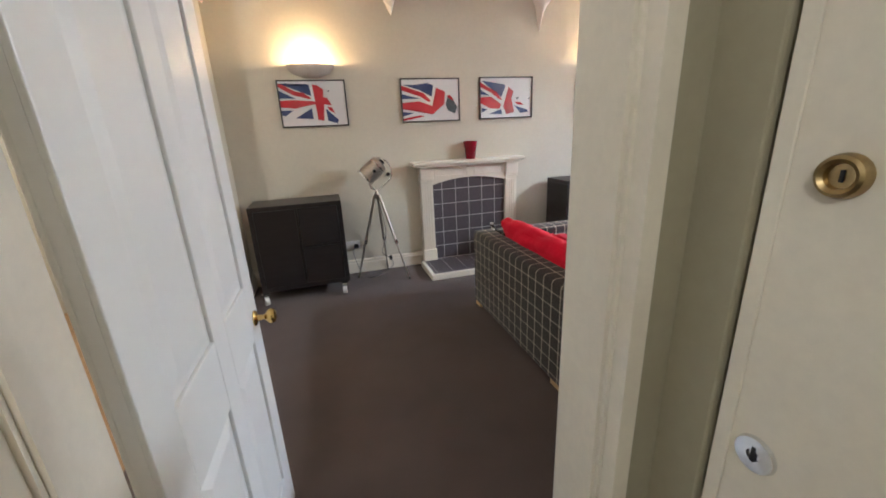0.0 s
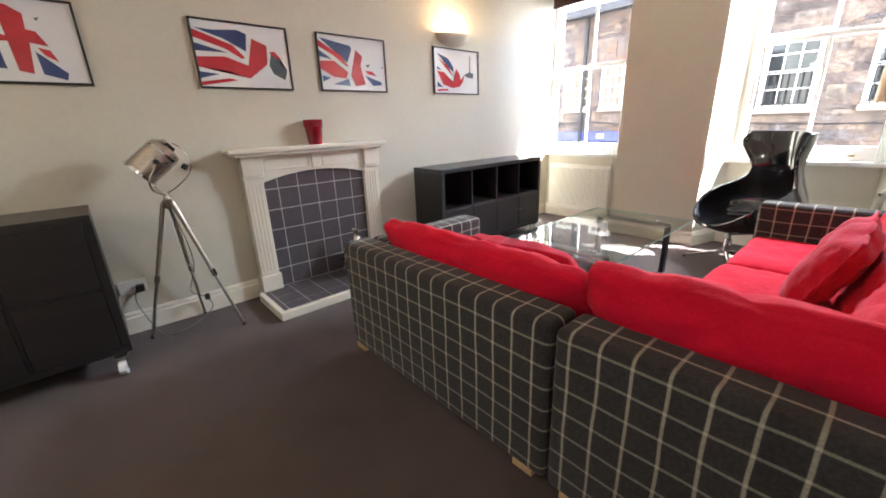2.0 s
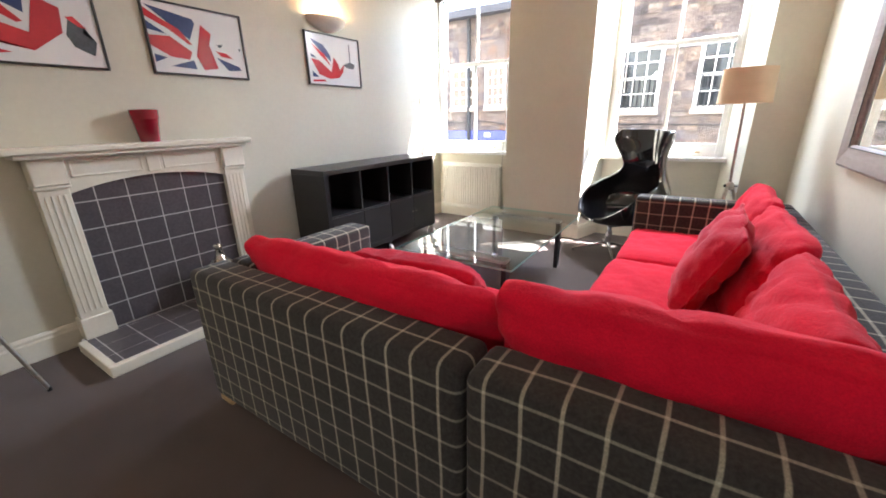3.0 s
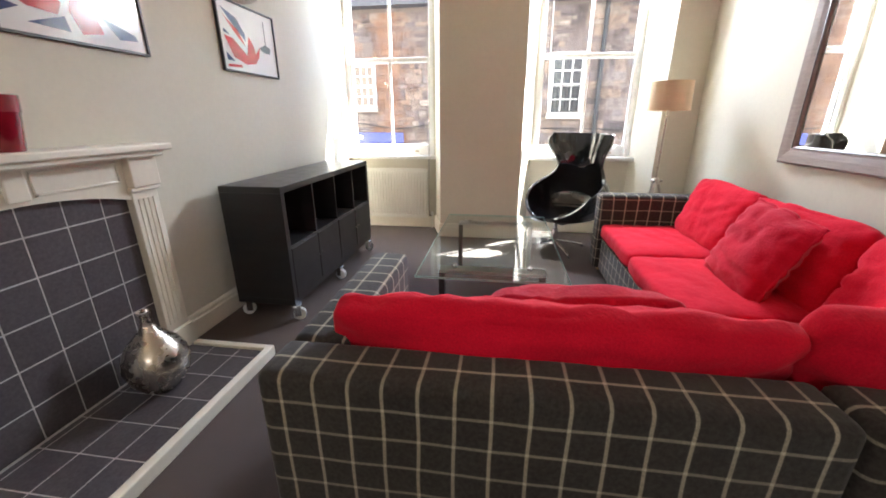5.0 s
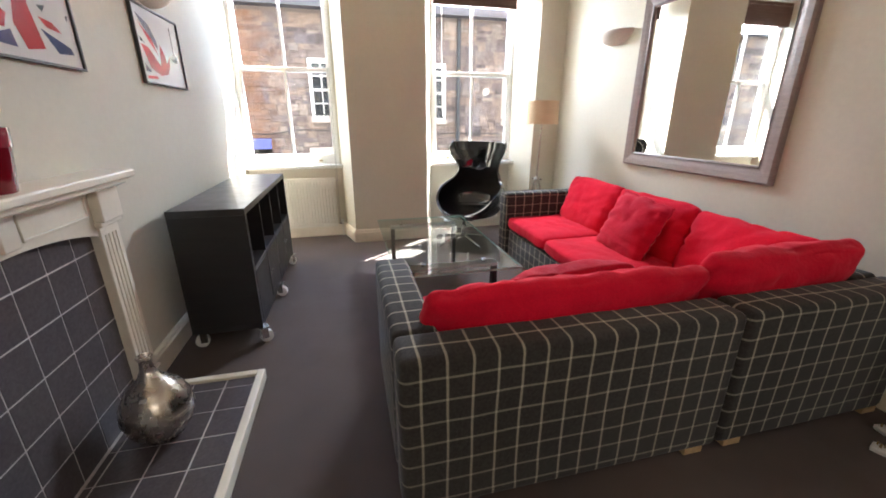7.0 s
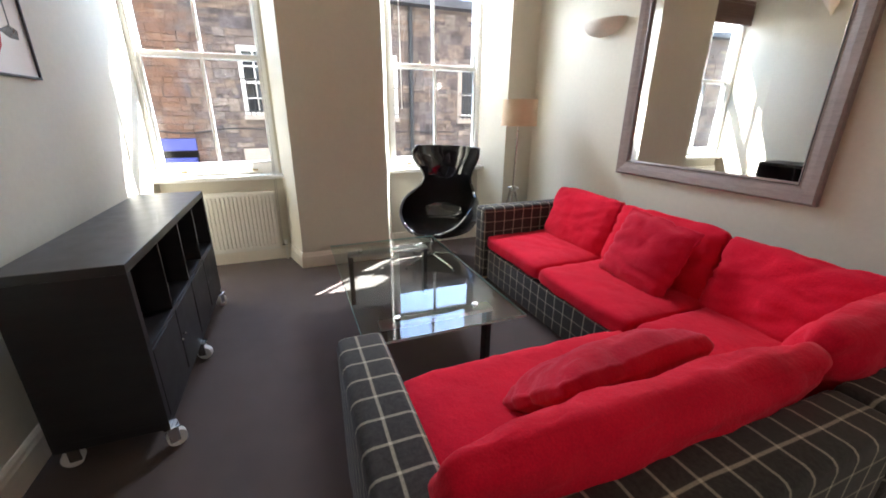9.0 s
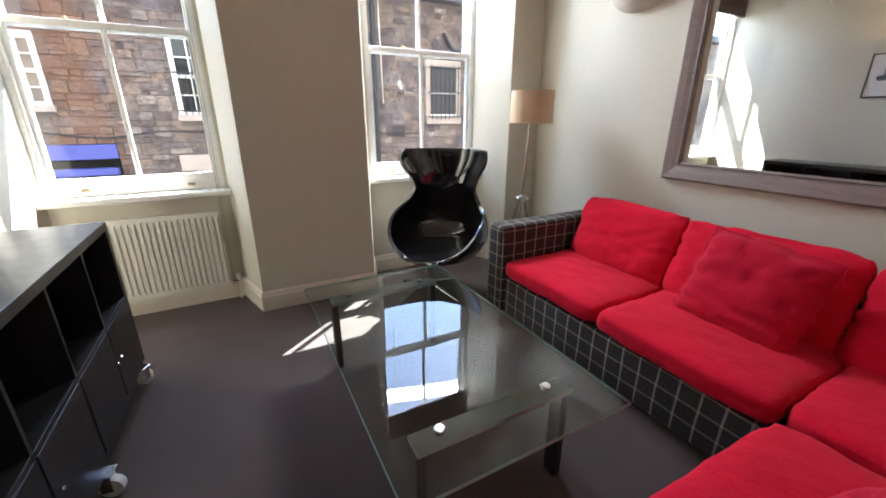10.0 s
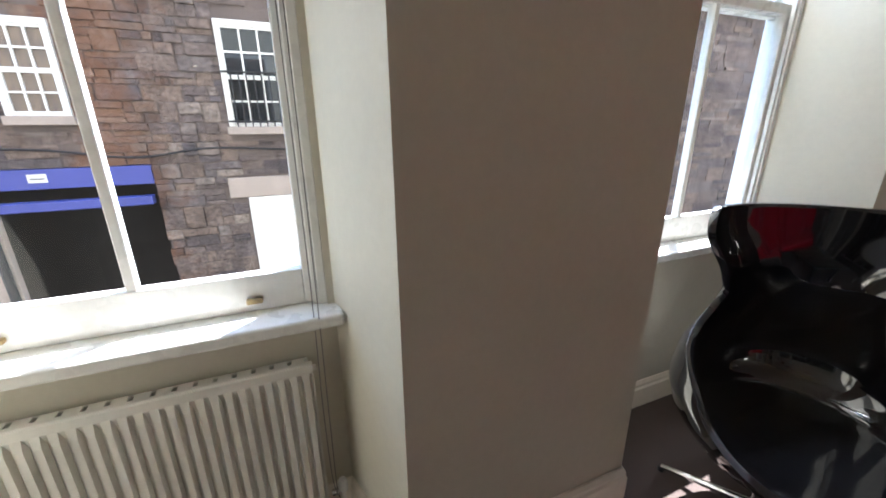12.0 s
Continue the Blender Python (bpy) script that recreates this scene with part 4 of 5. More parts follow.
cube_unit("shelving_unit", 3.305, 5.11, 4.795, 5.50, 0.105, 0.852, 4, [(i, 0, 1, 1, (1, -1, 1, -1)[i]) for i in range(4)],
          "long black-brown cube shelving unit with four lower doors, on castors", [(3.330, 5.116), (4.01, 5.116), (4.71, 5.116), (3.36, 5.46), (4.05, 5.46), (4.74, 5.46)])
cube_unit("storage_cabinet", 0.225, 5.115, 0.992, 5.50, 0.105, 0.870, 2, [(0, 0, 1, 2, 0), (1, 0, 1, 1, 0), (1, 1, 1, 1, 0)],
          "square black cabinet with flush doors standing on clear castors", [(0.248, 5.096), (0.938, 5.096), (0.275, 5.46), (0.935, 5.46)])


# ---------------------------------------------------------------- spotlight on a tripod
sp = thing("tripod_spotlight", (1.345, 5.36, 0), "nickel studio spotlight lamp on a steel tripod", "lamp")
hub = Vector((0, 0, 0.845))
part("hub", lathe([(0, -0.035), (0.022, -0.035), (0.030, -0.02), (0.030, 0.012), (0.018, 0.02), (0.012, 0.05), (0, 0.05)], 20, m=Matrix.Translation(hub)), NICKEL, sp, smooth=True)
for fx, fy in ((-0.25, 0.075), (0.23, -0.155), (0.075, 0.225)):
    leg = bmesh.new()
    top, foot = hub + Vector((fx, fy, 0)).normalized() * 0.025, Vector((fx, fy, 0.0))
    rod(top, top.lerp(foot, 0.55), 0.0125, bm=leg)
    rod(top.lerp(foot, 0.5), foot + Vector((0, 0, 0.01)), 0.009, bm=leg)
    L = part("leg", leg, NICKEL, sp, smooth=True)
    part("clamp", rod(top.lerp(foot, 0.52), top.lerp(foot, 0.57), 0.016), CHROME, L)
    part("foot_tip", rod(foot + Vector((0, 0, 0.02)), foot, 0.008, 0.010), BLACK_PLASTIC, L)
part("yoke", tube([(0, 0, 0.89), (-0.055, -0.06, 0.925), (-0.070, -0.098, 0.985), (-0.035, -0.102, 1.05), (-0.018, -0.102, 1.088)], 0.006, 8, 6), NICKEL, sp, smooth=True)
part("yoke", tube([(0, 0, 0.89), (-0.03, 0.06, 0.925), (-0.045, 0.098, 0.985), (-0.03, 0.102, 1.05), (-0.018, 0.102, 1.088)], 0.006, 8, 6), NICKEL, sp, smooth=True)
hm = pose(-0.018, 0, 1.088) @ pose(0, 0, 0, 0, -129, 0)
head = part("lamp_head", lathe([(0, -0.105), (0.062, -0.105), (0.080, -0.094), (0.085, -0.07), (0.087, 0.0), (0.087, 0.105), (0.083, 0.105), (0.080, 0.0), (0.0, -0.03)], 40, m=hm), NICKEL, sp, "round nickel spotlight housing", smooth=True)
part("lens_ring", lathe([(0.0872, 0.092), (0.092, 0.092), (0.092, 0.108), (0.0872, 0.108), (0.0872, 0.092)], 40, m=hm), CHROME, head, smooth=True)
part("rear_band", lathe([(0.0855, -0.068), (0.089, -0.068), (0.089, -0.056), (0.0855, -0.056), (0.0855, -0.068)], 40, m=hm), CHROME, head, smooth=True)
part("vent_cap", lathe([(0.0, -0.128), (0.030, -0.128), (0.035, -0.105)], 20, m=hm), BLACK_PLASTIC, head, smooth=True)
part("top_vent", box((0.015, -0.03, 1.182), (0.065, 0.03, 1.205), 0.008, 2), NICKEL, head)
for s in (-1, 1):
    part("wing_bolt", rod((-0.018, s * 0.088, 1.088), (-0.018, s * 0.122, 1.088), 0.014), BLACK_PLASTIC, head)
part("handle_loop", tube([(0.01, -0.004, 0.90), (0.075, -0.03, 0.945), (0.135, -0.05, 1.01), (0.150, -0.05, 1.08), (0.125, -0.05, 1.15), (0.085, -0.05, 1.182)], 0.005, 10, 6), CHROME, sp, "curved rear handle", smooth=True)
part("knob", rod((0.105, -0.075, 1.055), (0.125, -0.085, 1.04), 0.017), BLACK_PLASTIC, head)
part("flex", tube([(0.0, 0.02, 0.82), (0.05, 0.06, 0.6), (0.07, 0.13, 0.4), (0.02, 0.15, 0.22), (0.09, 0.12, 0.16), (0.12, 0.14, 0.07), (0.02, 0.10, 0.012), (-0.12, 0.02, 0.008), (-0.20, 0.10, 0.01), (-0.27, 0.2, 0.2), (-0.255, 0.232, 0.30)], 0.0035, 6, 6), CORD, sp, "grey lamp flex")
part("flex_switch", box((0.085, 0.115, 0.135), (0.115, 0.135, 0.18), 0.006), BLACK_PLASTIC, sp)


def wall_socket(x, y, z, facing, label):
    t = thing("wall_socket", (x, y, z), label, "socket")
    ya, yb = sorted((0.001 * facing, 0.010 * facing))
    part("plate", box((-0.073, ya, -0.043), (0.073, yb, 0.043), 0.003), WHITE_PLASTIC, t)
    for s in (-0.035, 0.035):
        a, b = sorted((0.010 * facing, 0.014 * facing))
        part("switch", box((s - 0.008, a, 0.010), (s + 0.008, b, 0.030), 0.001), WHITE_PLASTIC, t)
    a, b = sorted((0.010 * facing, 0.045 * facing))
    part("plug", box((0.012, a, -0.035), (0.058, b, 0.012), 0.008), BLACK_PLASTIC, t, "black moulded plug")
    return t


wall_socket(1.075, NORTH, 0.31, -1, "white double wall socket with a black plug")
wall_socket(-0.31, NORTH, 0.42, -1, "white double socket beside the fridge")
wall_socket(5.16, SOUTH, 0.27, 1, "white double socket low on the wall behind the lamp")

# ---------------------------------------------------------------- mantel and hearth ornaments
pot = part("plant_pot", lathe([(0, 0), (0.048, 0), (0.051, 0.004), (0.066, 0.125), (0.069, 0.128), (0.073, 0.180), (0.069, 0.182), (0.066, 0.178), (0.062, 0.13), (0.046, 0.012), (0, 0.010)], 32), RED_GLAZE, smooth=True)
pot.matrix_basis = pose(2.385, 5.525, 1.117)
tagged(pot, "empty glossy deep red plant pot on the mantel shelf", "pot")
vase = part("vase", lathe([(0, 0), (0.055, 0), (0.080, 0.012), (0.118, 0.07), (0.132, 0.125), (0.126, 0.175), (0.100, 0.225), (0.066, 0.262), (0.040, 0.290), (0.026, 0.32), (0.0, 0.315)], 40), PEWTER, smooth=True)
neck = part("neck", lathe([(0.0262, 0.319), (0.021, 0.355), (0.026, 0.378), (0.023, 0.380), (0.017, 0.355), (0.015, 0.322)], 32), PEWTER, vase, smooth=True)
part("rim", lathe([(0.0255, 0.376), (0.0285, 0.379), (0.0275, 0.383), (0.0235, 0.383), (0.0225, 0.379)], 32), PEWTER, neck, smooth=True)
vase.matrix_basis = pose(2.565, 5.375, 0.050)
tagged(vase, "squat pewter-coloured bulb vase with a narrow neck on the tiled hearth", "vase")

# ---------------------------------------------------------------- the corner sofa
def sofa_section(name, label):
    return thing(name, (0, 0, 0), label, "sofa", "corner sofa sections")


SX, SN, SS, SEAM = 1.975, 4.435, 2.165, 3.125
s1 = sofa_section("sofa_section", "plaid charcoal and cream wool sofa section with one arm")
part("back", box((SX, SEAM + 0.004, 0.030), (SX + 0.17, SN, 0.645), 0.028, 3), PLAID, s1, smooth=True)
part("arm", box((SX + 0.172, SN - 0.165, 0.030), (2.905, SN, 0.640), 0.030, 3), PLAID, s1, smooth=True)
part("base", box((SX + 0.172, SEAM + 0.004, 0.030), (2.885, SN - 0.167, 0.29), 0.015, 2), PLAID, s1, smooth=True)
s2 = sofa_section("sofa_section", "plaid charcoal and cream wool corner sofa section along the wall")
part("back", box((SX, SS, 0.030), (SX + 0.17, SEAM - 0.004, 0.645), 0.028, 3), PLAID_WALL, s2, smooth=True)
part("back", box((SX + 0.172, SS, 0.030), (4.435, SS + 0.17, 0.645), 0.028, 3), PLAID_WALL, s2, smooth=True)
part("arm", box((4.437, SS, 0.030), (4.605, 3.075, 0.645), 0.030, 3), PLAID_WALL, s2, smooth=True)
part("base", box((SX + 0.172, SS + 0.172, 0.030), (4.435, 3.035, 0.29), 0.015, 2), PLAID_WALL, s2, smooth=True)
for sec, spots in ((s1, ((SX + 0.045, SEAM + 0.10), (SX + 0.045, SN - 0.06), (2.80, SN - 0.06), (2.80, SEAM + 0.10))), (s2, ((SX + 0.045, SEAM - 0.10), (SX + 0.045, SS + 0.05), (4.52, SS + 0.05), (4.52, 2.98)))):
    for fx, fy in spots:
        part("foot", box((fx - 0.035, fy - 0.045, 0.0), (fx + 0.035, fy + 0.045, 0.031), 0.004), PINE, sec, "pale pine block foot")

SEAT = "loose red velour seat cushion on the plaid sofa"
place_cushion("seat_cushion", cushion(0.76, 0.70, 0.155, 1, 0.006, 0.72), RED, pose(4.055, 2.715, 0.365), SEAT, "cushion", "sofa seat cushions")
place_cushion("seat_cushion", cushion(0.78, 0.72, 0.155, 2, 0.006, 0.72), RED, pose(3.285, 2.725, 0.365), SEAT, "cushion", "sofa seat cushions")
place_cushion("seat_cushion", cushion(0.75, 0.74, 0.155, 3, 0.006, 0.72), RED, pose(2.525, 2.70, 0.365), "red velour seat cushion in the sofa's inner corner", "cushion", "sofa seat cushions")
place_cushion("seat_cushion", cushion(0.76, 1.13, 0.160, 4, 0.006, 0.72), RED, pose(2.525, 3.675, 0.368), "long red velour seat cushion beside the sofa's arm", "cushion", "sofa seat cushions")
BACK = "slumped red velour back cushion leaning on the sofa back"
# along the wall
place_cushion("back_cushion", cushion(0.70, 0.46, 0.17, 5, 0.010, 0.45), RED, pose(4.030, 2.450, 0.597, 110, 0, 0), BACK, "cushion", "sofa back cushions")
place_cushion("back_cushion", cushion(0.74, 0.46, 0.17, 6, 0.010, 0.45), RED, pose(3.315, 2.450, 0.582, 110, 0, 1), BACK, "cushion", "sofa back cushions")
place_cushion("back_cushion", cushion(0.70, 0.46, 0.20, 7, 0.0125, 0.45), RED, pose(2.600, 2.465, 0.575, 110, 0, -3), BACK, "cushion", "sofa back cushions")
# along the open side
place_cushion("back_cushion", cushion(1.20, 0.45, 0.21, 8, 0.0135, 0.45), RED, pose(2.265, 3.72, 0.550, 66, 0, 90), "long creased red velour back cushion slumped along the open sofa back", "cushion", "sofa back cushions")
place_cushion("back_cushion", cushion(0.86, 0.46, 0.22, 9, 0.0130, 0.45), RED, pose(2.255, 2.71, 0.588, 70, 0, 91), "red velour back cushion at the sofa's corner", "cushion", "sofa back cushions")
place_cushion("throw_pillow", cushion(0.50, 0.46, 0.17, 10, 0.012, 0.16, 0, 16), PILLOW_RED, pose(3.250, 2.630, 0.600, 114, 0, 0) @ pose(0, 0, 0, 0, 0, 5), "square deep red velvet throw pillow", "pillow", "throw pillows")
place_cushion("throw_pillow", cushion(0.62, 0.42, 0.21, 11, 0.012, 0.32, 0, 9), PILLOW_RED, pose(2.505, 3.615, 0.545, 46, 0, 93), "small deep red velvet pillow propped against the long cushion", "pillow", "throw pillows")

# ---------------------------------------------------------------- glass coffee table
tb = thing("coffee_table", (3.855, 3.895, 0), "low glass coffee table with a dark steel frame and chrome pucks", "table")
TW, TD, TZ = 0.715, 0.405, 0.425
top = pane_part("tabletop", (-TW, -TD, TZ - 0.012), (TW, TD, TZ), TABLE_GLASS, tb, 2, 1)
top["label"] = "clear greenish glass top"
for q in (((-TW - 0.0005, -TD, TZ - 0.0115), (-TW + 0.0015, TD, TZ - 0.0005)), ((TW - 0.0015, -TD, TZ - 0.0115), (TW + 0.0005, TD, TZ - 0.0005)),
          ((-TW + 0.0016, -TD - 0.0005, TZ - 0.0115), (TW - 0.0016, -TD + 0.0015, TZ - 0.0005)), ((-TW + 0.0016, TD - 0.0015, TZ - 0.0115), (TW - 0.0016, TD + 0.0005, TZ - 0.0005))):
    part("glass_edge", box(*q), GLASS_EDGE, top, "sea-green polished glass edge")
for xx in (-0.52, 0.545):
    fr = part("crossbar", box((xx - 0.040, -0.30, 0.385), (xx + 0.040, 0.30, 0.4045), 0.002), PALE_STEEL, tb, "flat pale satin steel crossbar")
    for yy in (-0.285, 0.285):
        part("leg", box((xx - 0.028, yy - 0.016, 0.0), (xx + 0.028, yy + 0.016, 0.386), 0.002), IRON, tb, "dark steel leg")
    for yy in (-0.21, 0.21):
        part("puck", lathe([(0, 0.404), (0.016, 0.404), (0.016, TZ - 0.0122), (0, TZ - 0.0122)], 18, m=Matrix.Translation((xx, yy, 0))), CHROME, tb, "chrome spacer puck", smooth=True)
        part("puck_cap", lathe([(0, TZ + 0.004), (0.015, TZ + 0.004), (0.018, TZ + 0.0005), (0, TZ + 0.0005)], 18, m=Matrix.Translation((xx, yy, 0))), CHROME, tb, smooth=True)


# ---------------------------------------------------------------- winged shell chair
def shell():
    """Moulded pod: level by level a part of an ellipse, closed below, open in front, drawn in at the waist and out at the wings."""
    lev = [0.318, 0.325, 0.34, 0.365, 0.42, 0.50, 0.60, 0.70, 0.80, 0.90, 1.00, 1.09]
    wide = [0.03, 0.125, 0.22, 0.290, 0.340, 0.363, 0.345, 0.288, 0.248, 0.272, 0.325, 0.330]
    deep = [0.03, 0.13, 0.235, 0.310, 0.345, 0.360, 0.335, 0.295, 0.265, 0.245, 0.235, 0.225]
    mid = [0.06, 0.05, 0.03, 0.015, 0.0, -0.01, -0.02, -0.03, -0.035, -0.04, -0.05, -0.06]
    rim_z = [0.318, 0.352, 0.362, 0.385, 0.42, 0.48, 0.55, 0.595, 0.63, 0.67, 0.72, 0.79, 0.87, 0.94, 1.01, 1.06, 1.09]
    rim_a = [180, 180, 165, 150, 138, 126, 115, 104, 90, 76, 67, 65, 71, 78, 82, 79, 66]
    nz, na = 64, 48
    zs = [0.318 + (1.09 - 0.318) * (j / nz) ** 1.25 for j in range(nz + 1)]

    def even(z, xs, ys):
        return sum(float(np.interp(z + d, xs, ys)) for d in (-0.024, -0.012, 0, 0.012, 0.024)) / 5 if z > 0.37 else float(np.interp(z, xs, ys))
    bm = bmesh.new()
    rows = []
    for z in zs:
        a, b, c = (even(z, lev, q) for q in (wide, deep, mid))
        t = radians(even(z, rim_z, rim_a))
        rows.append([bm.verts.new((a * math.sin(t * (2 * i / na - 1)), c - b * math.cos(t * (2 * i / na - 1)), z)) for i in range(na + 1)])
    for p, q in zip(rows, rows[1:]):
        for i in range(na):
            bm.faces.new((p[i], p[i + 1], q[i + 1], q[i]))
    bm.faces.new(rows[0][:-1])
    bmesh.ops.remove_doubles(bm, verts=bm.verts, dist=0.0008)
    return bm


ch = thing("shell_armchair", (5.015, 3.252, 0), "glossy black winged shell armchair on a chrome star base", "armchair", turn=44.0)
sh = part("shell", shell(), LACQUER, ch, "moulded high-gloss black shell", smooth="all")
sol = sh.modifiers.new("thickness", "SOLIDIFY")
sol.thickness, sol.offset = 0.024, 1.0
bev = sh.modifiers.new("rim", "BEVEL")
bev.width, bev.segments, bev.limit_method, bev.angle_limit = 0.008, 3, "ANGLE", radians(60)
BX, BY = 0.055, 0.040   # the base stands a little off the shell's middle
part("column", lathe([(0.0, 0.06), (0.028, 0.06), (0.028, 0.20), (0.020, 0.205), (0.020, 0.285), (0.06, 0.293), (0.0, 0.294)], 24, m=Matrix.Translation((BX, BY, 0))), CHROME, ch, "chrome swivel column", smooth=True)
part("seat_plate", box((-0.10, -0.08, 0.280), (0.10, 0.14, 0.292), 0.004), BLACK_PLASTIC, ch)
for i in range(4):
    a = radians(i * 90 - 25)
    bm = bmesh.new()
    p0, p1 = Vector((BX + 0.02 * math.cos(a), BY + 0.02 * math.sin(a), 0.085)), Vector((BX + 0.305 * math.cos(a), BY + 0.305 * math.sin(a), 0.022))
    rod(p0, p1, 0.015, 0.010, bm=bm)
    L = part("star_leg", bm, CHROME, ch, "chrome star leg", smooth=True)
    part("glide", rod(p1 + Vector((0, 0, -0.008)), (p1.x, p1.y, 0.0), 0.012), BLACK_PLASTIC, L)

# ---------------------------------------------------------------- floor lamp by the sofa arm
fl = thing("floor_lamp", (4.965, 2.50, 0), "tripod floor lamp with a beige linen drum shade", "lamp")
part("hub", lathe([(0, 0.655), (0.024, 0.655), (0.030, 0.67), (0.030, 0.70), (0.018, 0.715), (0, 0.716)], 20), NICKEL, fl, smooth=True)
for a in (20, 145, 262):
    c, s = math.cos(radians(a)), math.sin(radians(a))
    L = part("leg", rod((0.022 * c, 0.022 * s, 0.685), (0.20 * c, 0.20 * s, 0.0), 0.013, 0.011), NICKEL, fl, smooth=True)
    part("thumb_screw", rod((0.03 * c, 0.03 * s, 0.69), (0.055 * c, 0.055 * s, 0.69), 0.010), CHROME, L)
part("pole", rod((0, 0, 0.70), (-0.073, 0.025, 1.46), 0.010), NICKEL, fl, "slim nickel pole", smooth=True)
shade_m = Matrix.Translation((-0.072, 0.025, 0))
sd = part("shade", lathe([(0.160, 1.275), (0.155, 1.50), (0.152, 1.50), (0.157, 1.275), (0.160, 1.275)], 48, m=shade_m), SHADE_LINEN, fl, "beige linen drum shade", smooth=True)
part("shade_ring", lathe([(0.1605, 1.275), (0.1625, 1.275), (0.1625, 1.282), (0.1605, 1.282), (0.1605, 1.275)], 48, m=shade_m), SHADE_LINEN, sd, smooth=True)
bm = bmesh.new()
for a in (0, 120, 240):
    rod((-0.072, 0.025, 1.47), (-0.072 + 0.154 * math.cos(radians(a)), 0.025 + 0.154 * math.sin(radians(a)), 1.50), 0.002, sides=6, bm=bm)
part("shade_spider", bm, CHROME, sd)
part("bulb", lathe([(0, 1.33), (0.018, 1.34), (0.03, 1.37), (0.025, 1.41), (0.013, 1.44), (0.013, 1.47), (0, 1.47)], 16, m=shade_m), WHITE_PLASTIC, fl, smooth=True)
tagged(part("lamp_flex", tube([(5.02, 2.42, 0.01), (5.06, 2.32, 0.008), (5.00, 2.22, 0.012), (5.17, 2.15, 0.10), (5.19, 2.15, 0.245)], 0.003, 6, 6), CORD), "grey flex running from the floor lamp to the socket", "cable")

# white floor lamp between the doorway and the sofa
wl = thing("floor_lamp", (1.515, 2.355, 0), "slim white floor lamp with a small cone shade", "lamp")
part("base", lathe([(0, 0), (0.115, 0), (0.118, 0.006), (0.110, 0.014), (0.02, 0.022), (0.012, 0.03), (0, 0.03)], 32), CONE_WHITE, wl, smooth=True)
part("pole", rod((0, 0, 0.02), (0, 0, 1.115), 0.0068), CONE_WHITE, wl, smooth=True)
part("lamp_holder", lathe([(0.007, 1.095), (0.017, 1.097), (0.020, 1.105), (0.020, 1.19), (0.010, 1.237), (0.0, 1.237)], 24), CONE_WHITE, wl, smooth=True)
part("shade", lathe([(0.072, 1.165), (0.030, 1.243), (0.0, 1.244), (0.0, 1.240), (0.028, 1.239), (0.070, 1.165), (0.072, 1.165)], 40), CONE_WHITE, wl, "white cone shade", smooth=True)

# ---------------------------------------------------------------- mirror
mr = thing("wall_mirror", (3.405, SOUTH, 1.60), "large square wall mirror in a broad grey-brown wooden frame", "mirror")
MW, F = 0.648, 0.105
prof = [(0, 0.001), (0, 0.030), (0.012, 0.040), (0.050, 0.034), (0.080, 0.026), (0.092, 0.026), (0.105, 0.016), (0.105, 0.001)]
for k in range(4):
    m = Matrix.Rotation(k * math.pi / 2, 4, "Y")
    bm = bmesh.new()
    ra = [bm.verts.new(m @ Vector((-MW + o, y, -MW + o))) for o, y in prof]
    rb = [bm.verts.new(m @ Vector((MW - o, y, -MW + o))) for o, y in prof]
    for i in range(len(prof)):
        j = (i + 1) % len(prof)
        bm.faces.new((ra[i], ra[j], rb[j], rb[i]))
    bm.faces.new(ra)
    bm.faces.new(rb)
    part("frame_rail", bm, MIRROR_WOOD, mr)
for k in range(4):
    bead = part("inner_bead", box((-MW + F - 0.014, 0.0265, -MW + F - 0.014), (MW - F + 0.014, 0.0285, -MW + F - 0.010)), BLACK_PLASTIC, mr, "thin black inner line")
    bead.matrix_basis = Matrix.Rotation(k * math.pi / 2, 4, "Y")
part("glass", box((-MW + F - 0.004, 0.004, -MW + F - 0.004), (MW - F + 0.004, 0.011, MW - F + 0.004)), SILVER, mr, "silvered mirror glass")

# ---------------------------------------------------------------- kitchen end
fr = thing("fridge_freezer", (-0.77, 5.335, 0), "tall white fridge freezer with a slim handle and an orange-red sticker", "fridge")
part("body", box((-0.285, -0.235, 0.03), (0.285, 0.265, 1.715), 0.010, 2), FRIDGE_WHITE, fr)
for z0, z1 in ((0.06, 0.70), (0.71, 1.71)):
    part("door", box((-0.285, -0.290, z0), (0.285, -0.240, z1), 0.014, 3), FRIDGE_WHITE, fr)
part("handle", box((0.05, -0.312, 0.86), (0.24, -0.296, 0.88), 0.005), WHITE_PLASTIC, fr)
part("sticker", box((0.10, -0.2925, 0.735), (0.22, -0.2905, 0.80)), LABEL_RED, fr, "orange-red energy sticker")
for fx in (-0.24, 0.24):
    part("foot", rod((fx, -0.2, 0.005), (fx, -0.2, 0.032), 0.02), BLACK_PLASTIC, fr)

# unseen fitting, added to go with the kitchen fill lamp
kl = thing("unseen_light_fitting", (-1.40, 3.90, 2.40), "unseen white ceiling fitting added for the kitchen fill lamp", "ceiling light")
part("rose", lathe([(0, 0.0), (0.07, 0.0), (0.065, -0.03), (0.02, -0.05), (0.0, -0.05)], 24), WHITE_PLASTIC, kl, smooth=True)
part("rod", rod((0, 0, 1.0), (0, 0, -0.14), 0.008), WHITE_PLASTIC, kl)

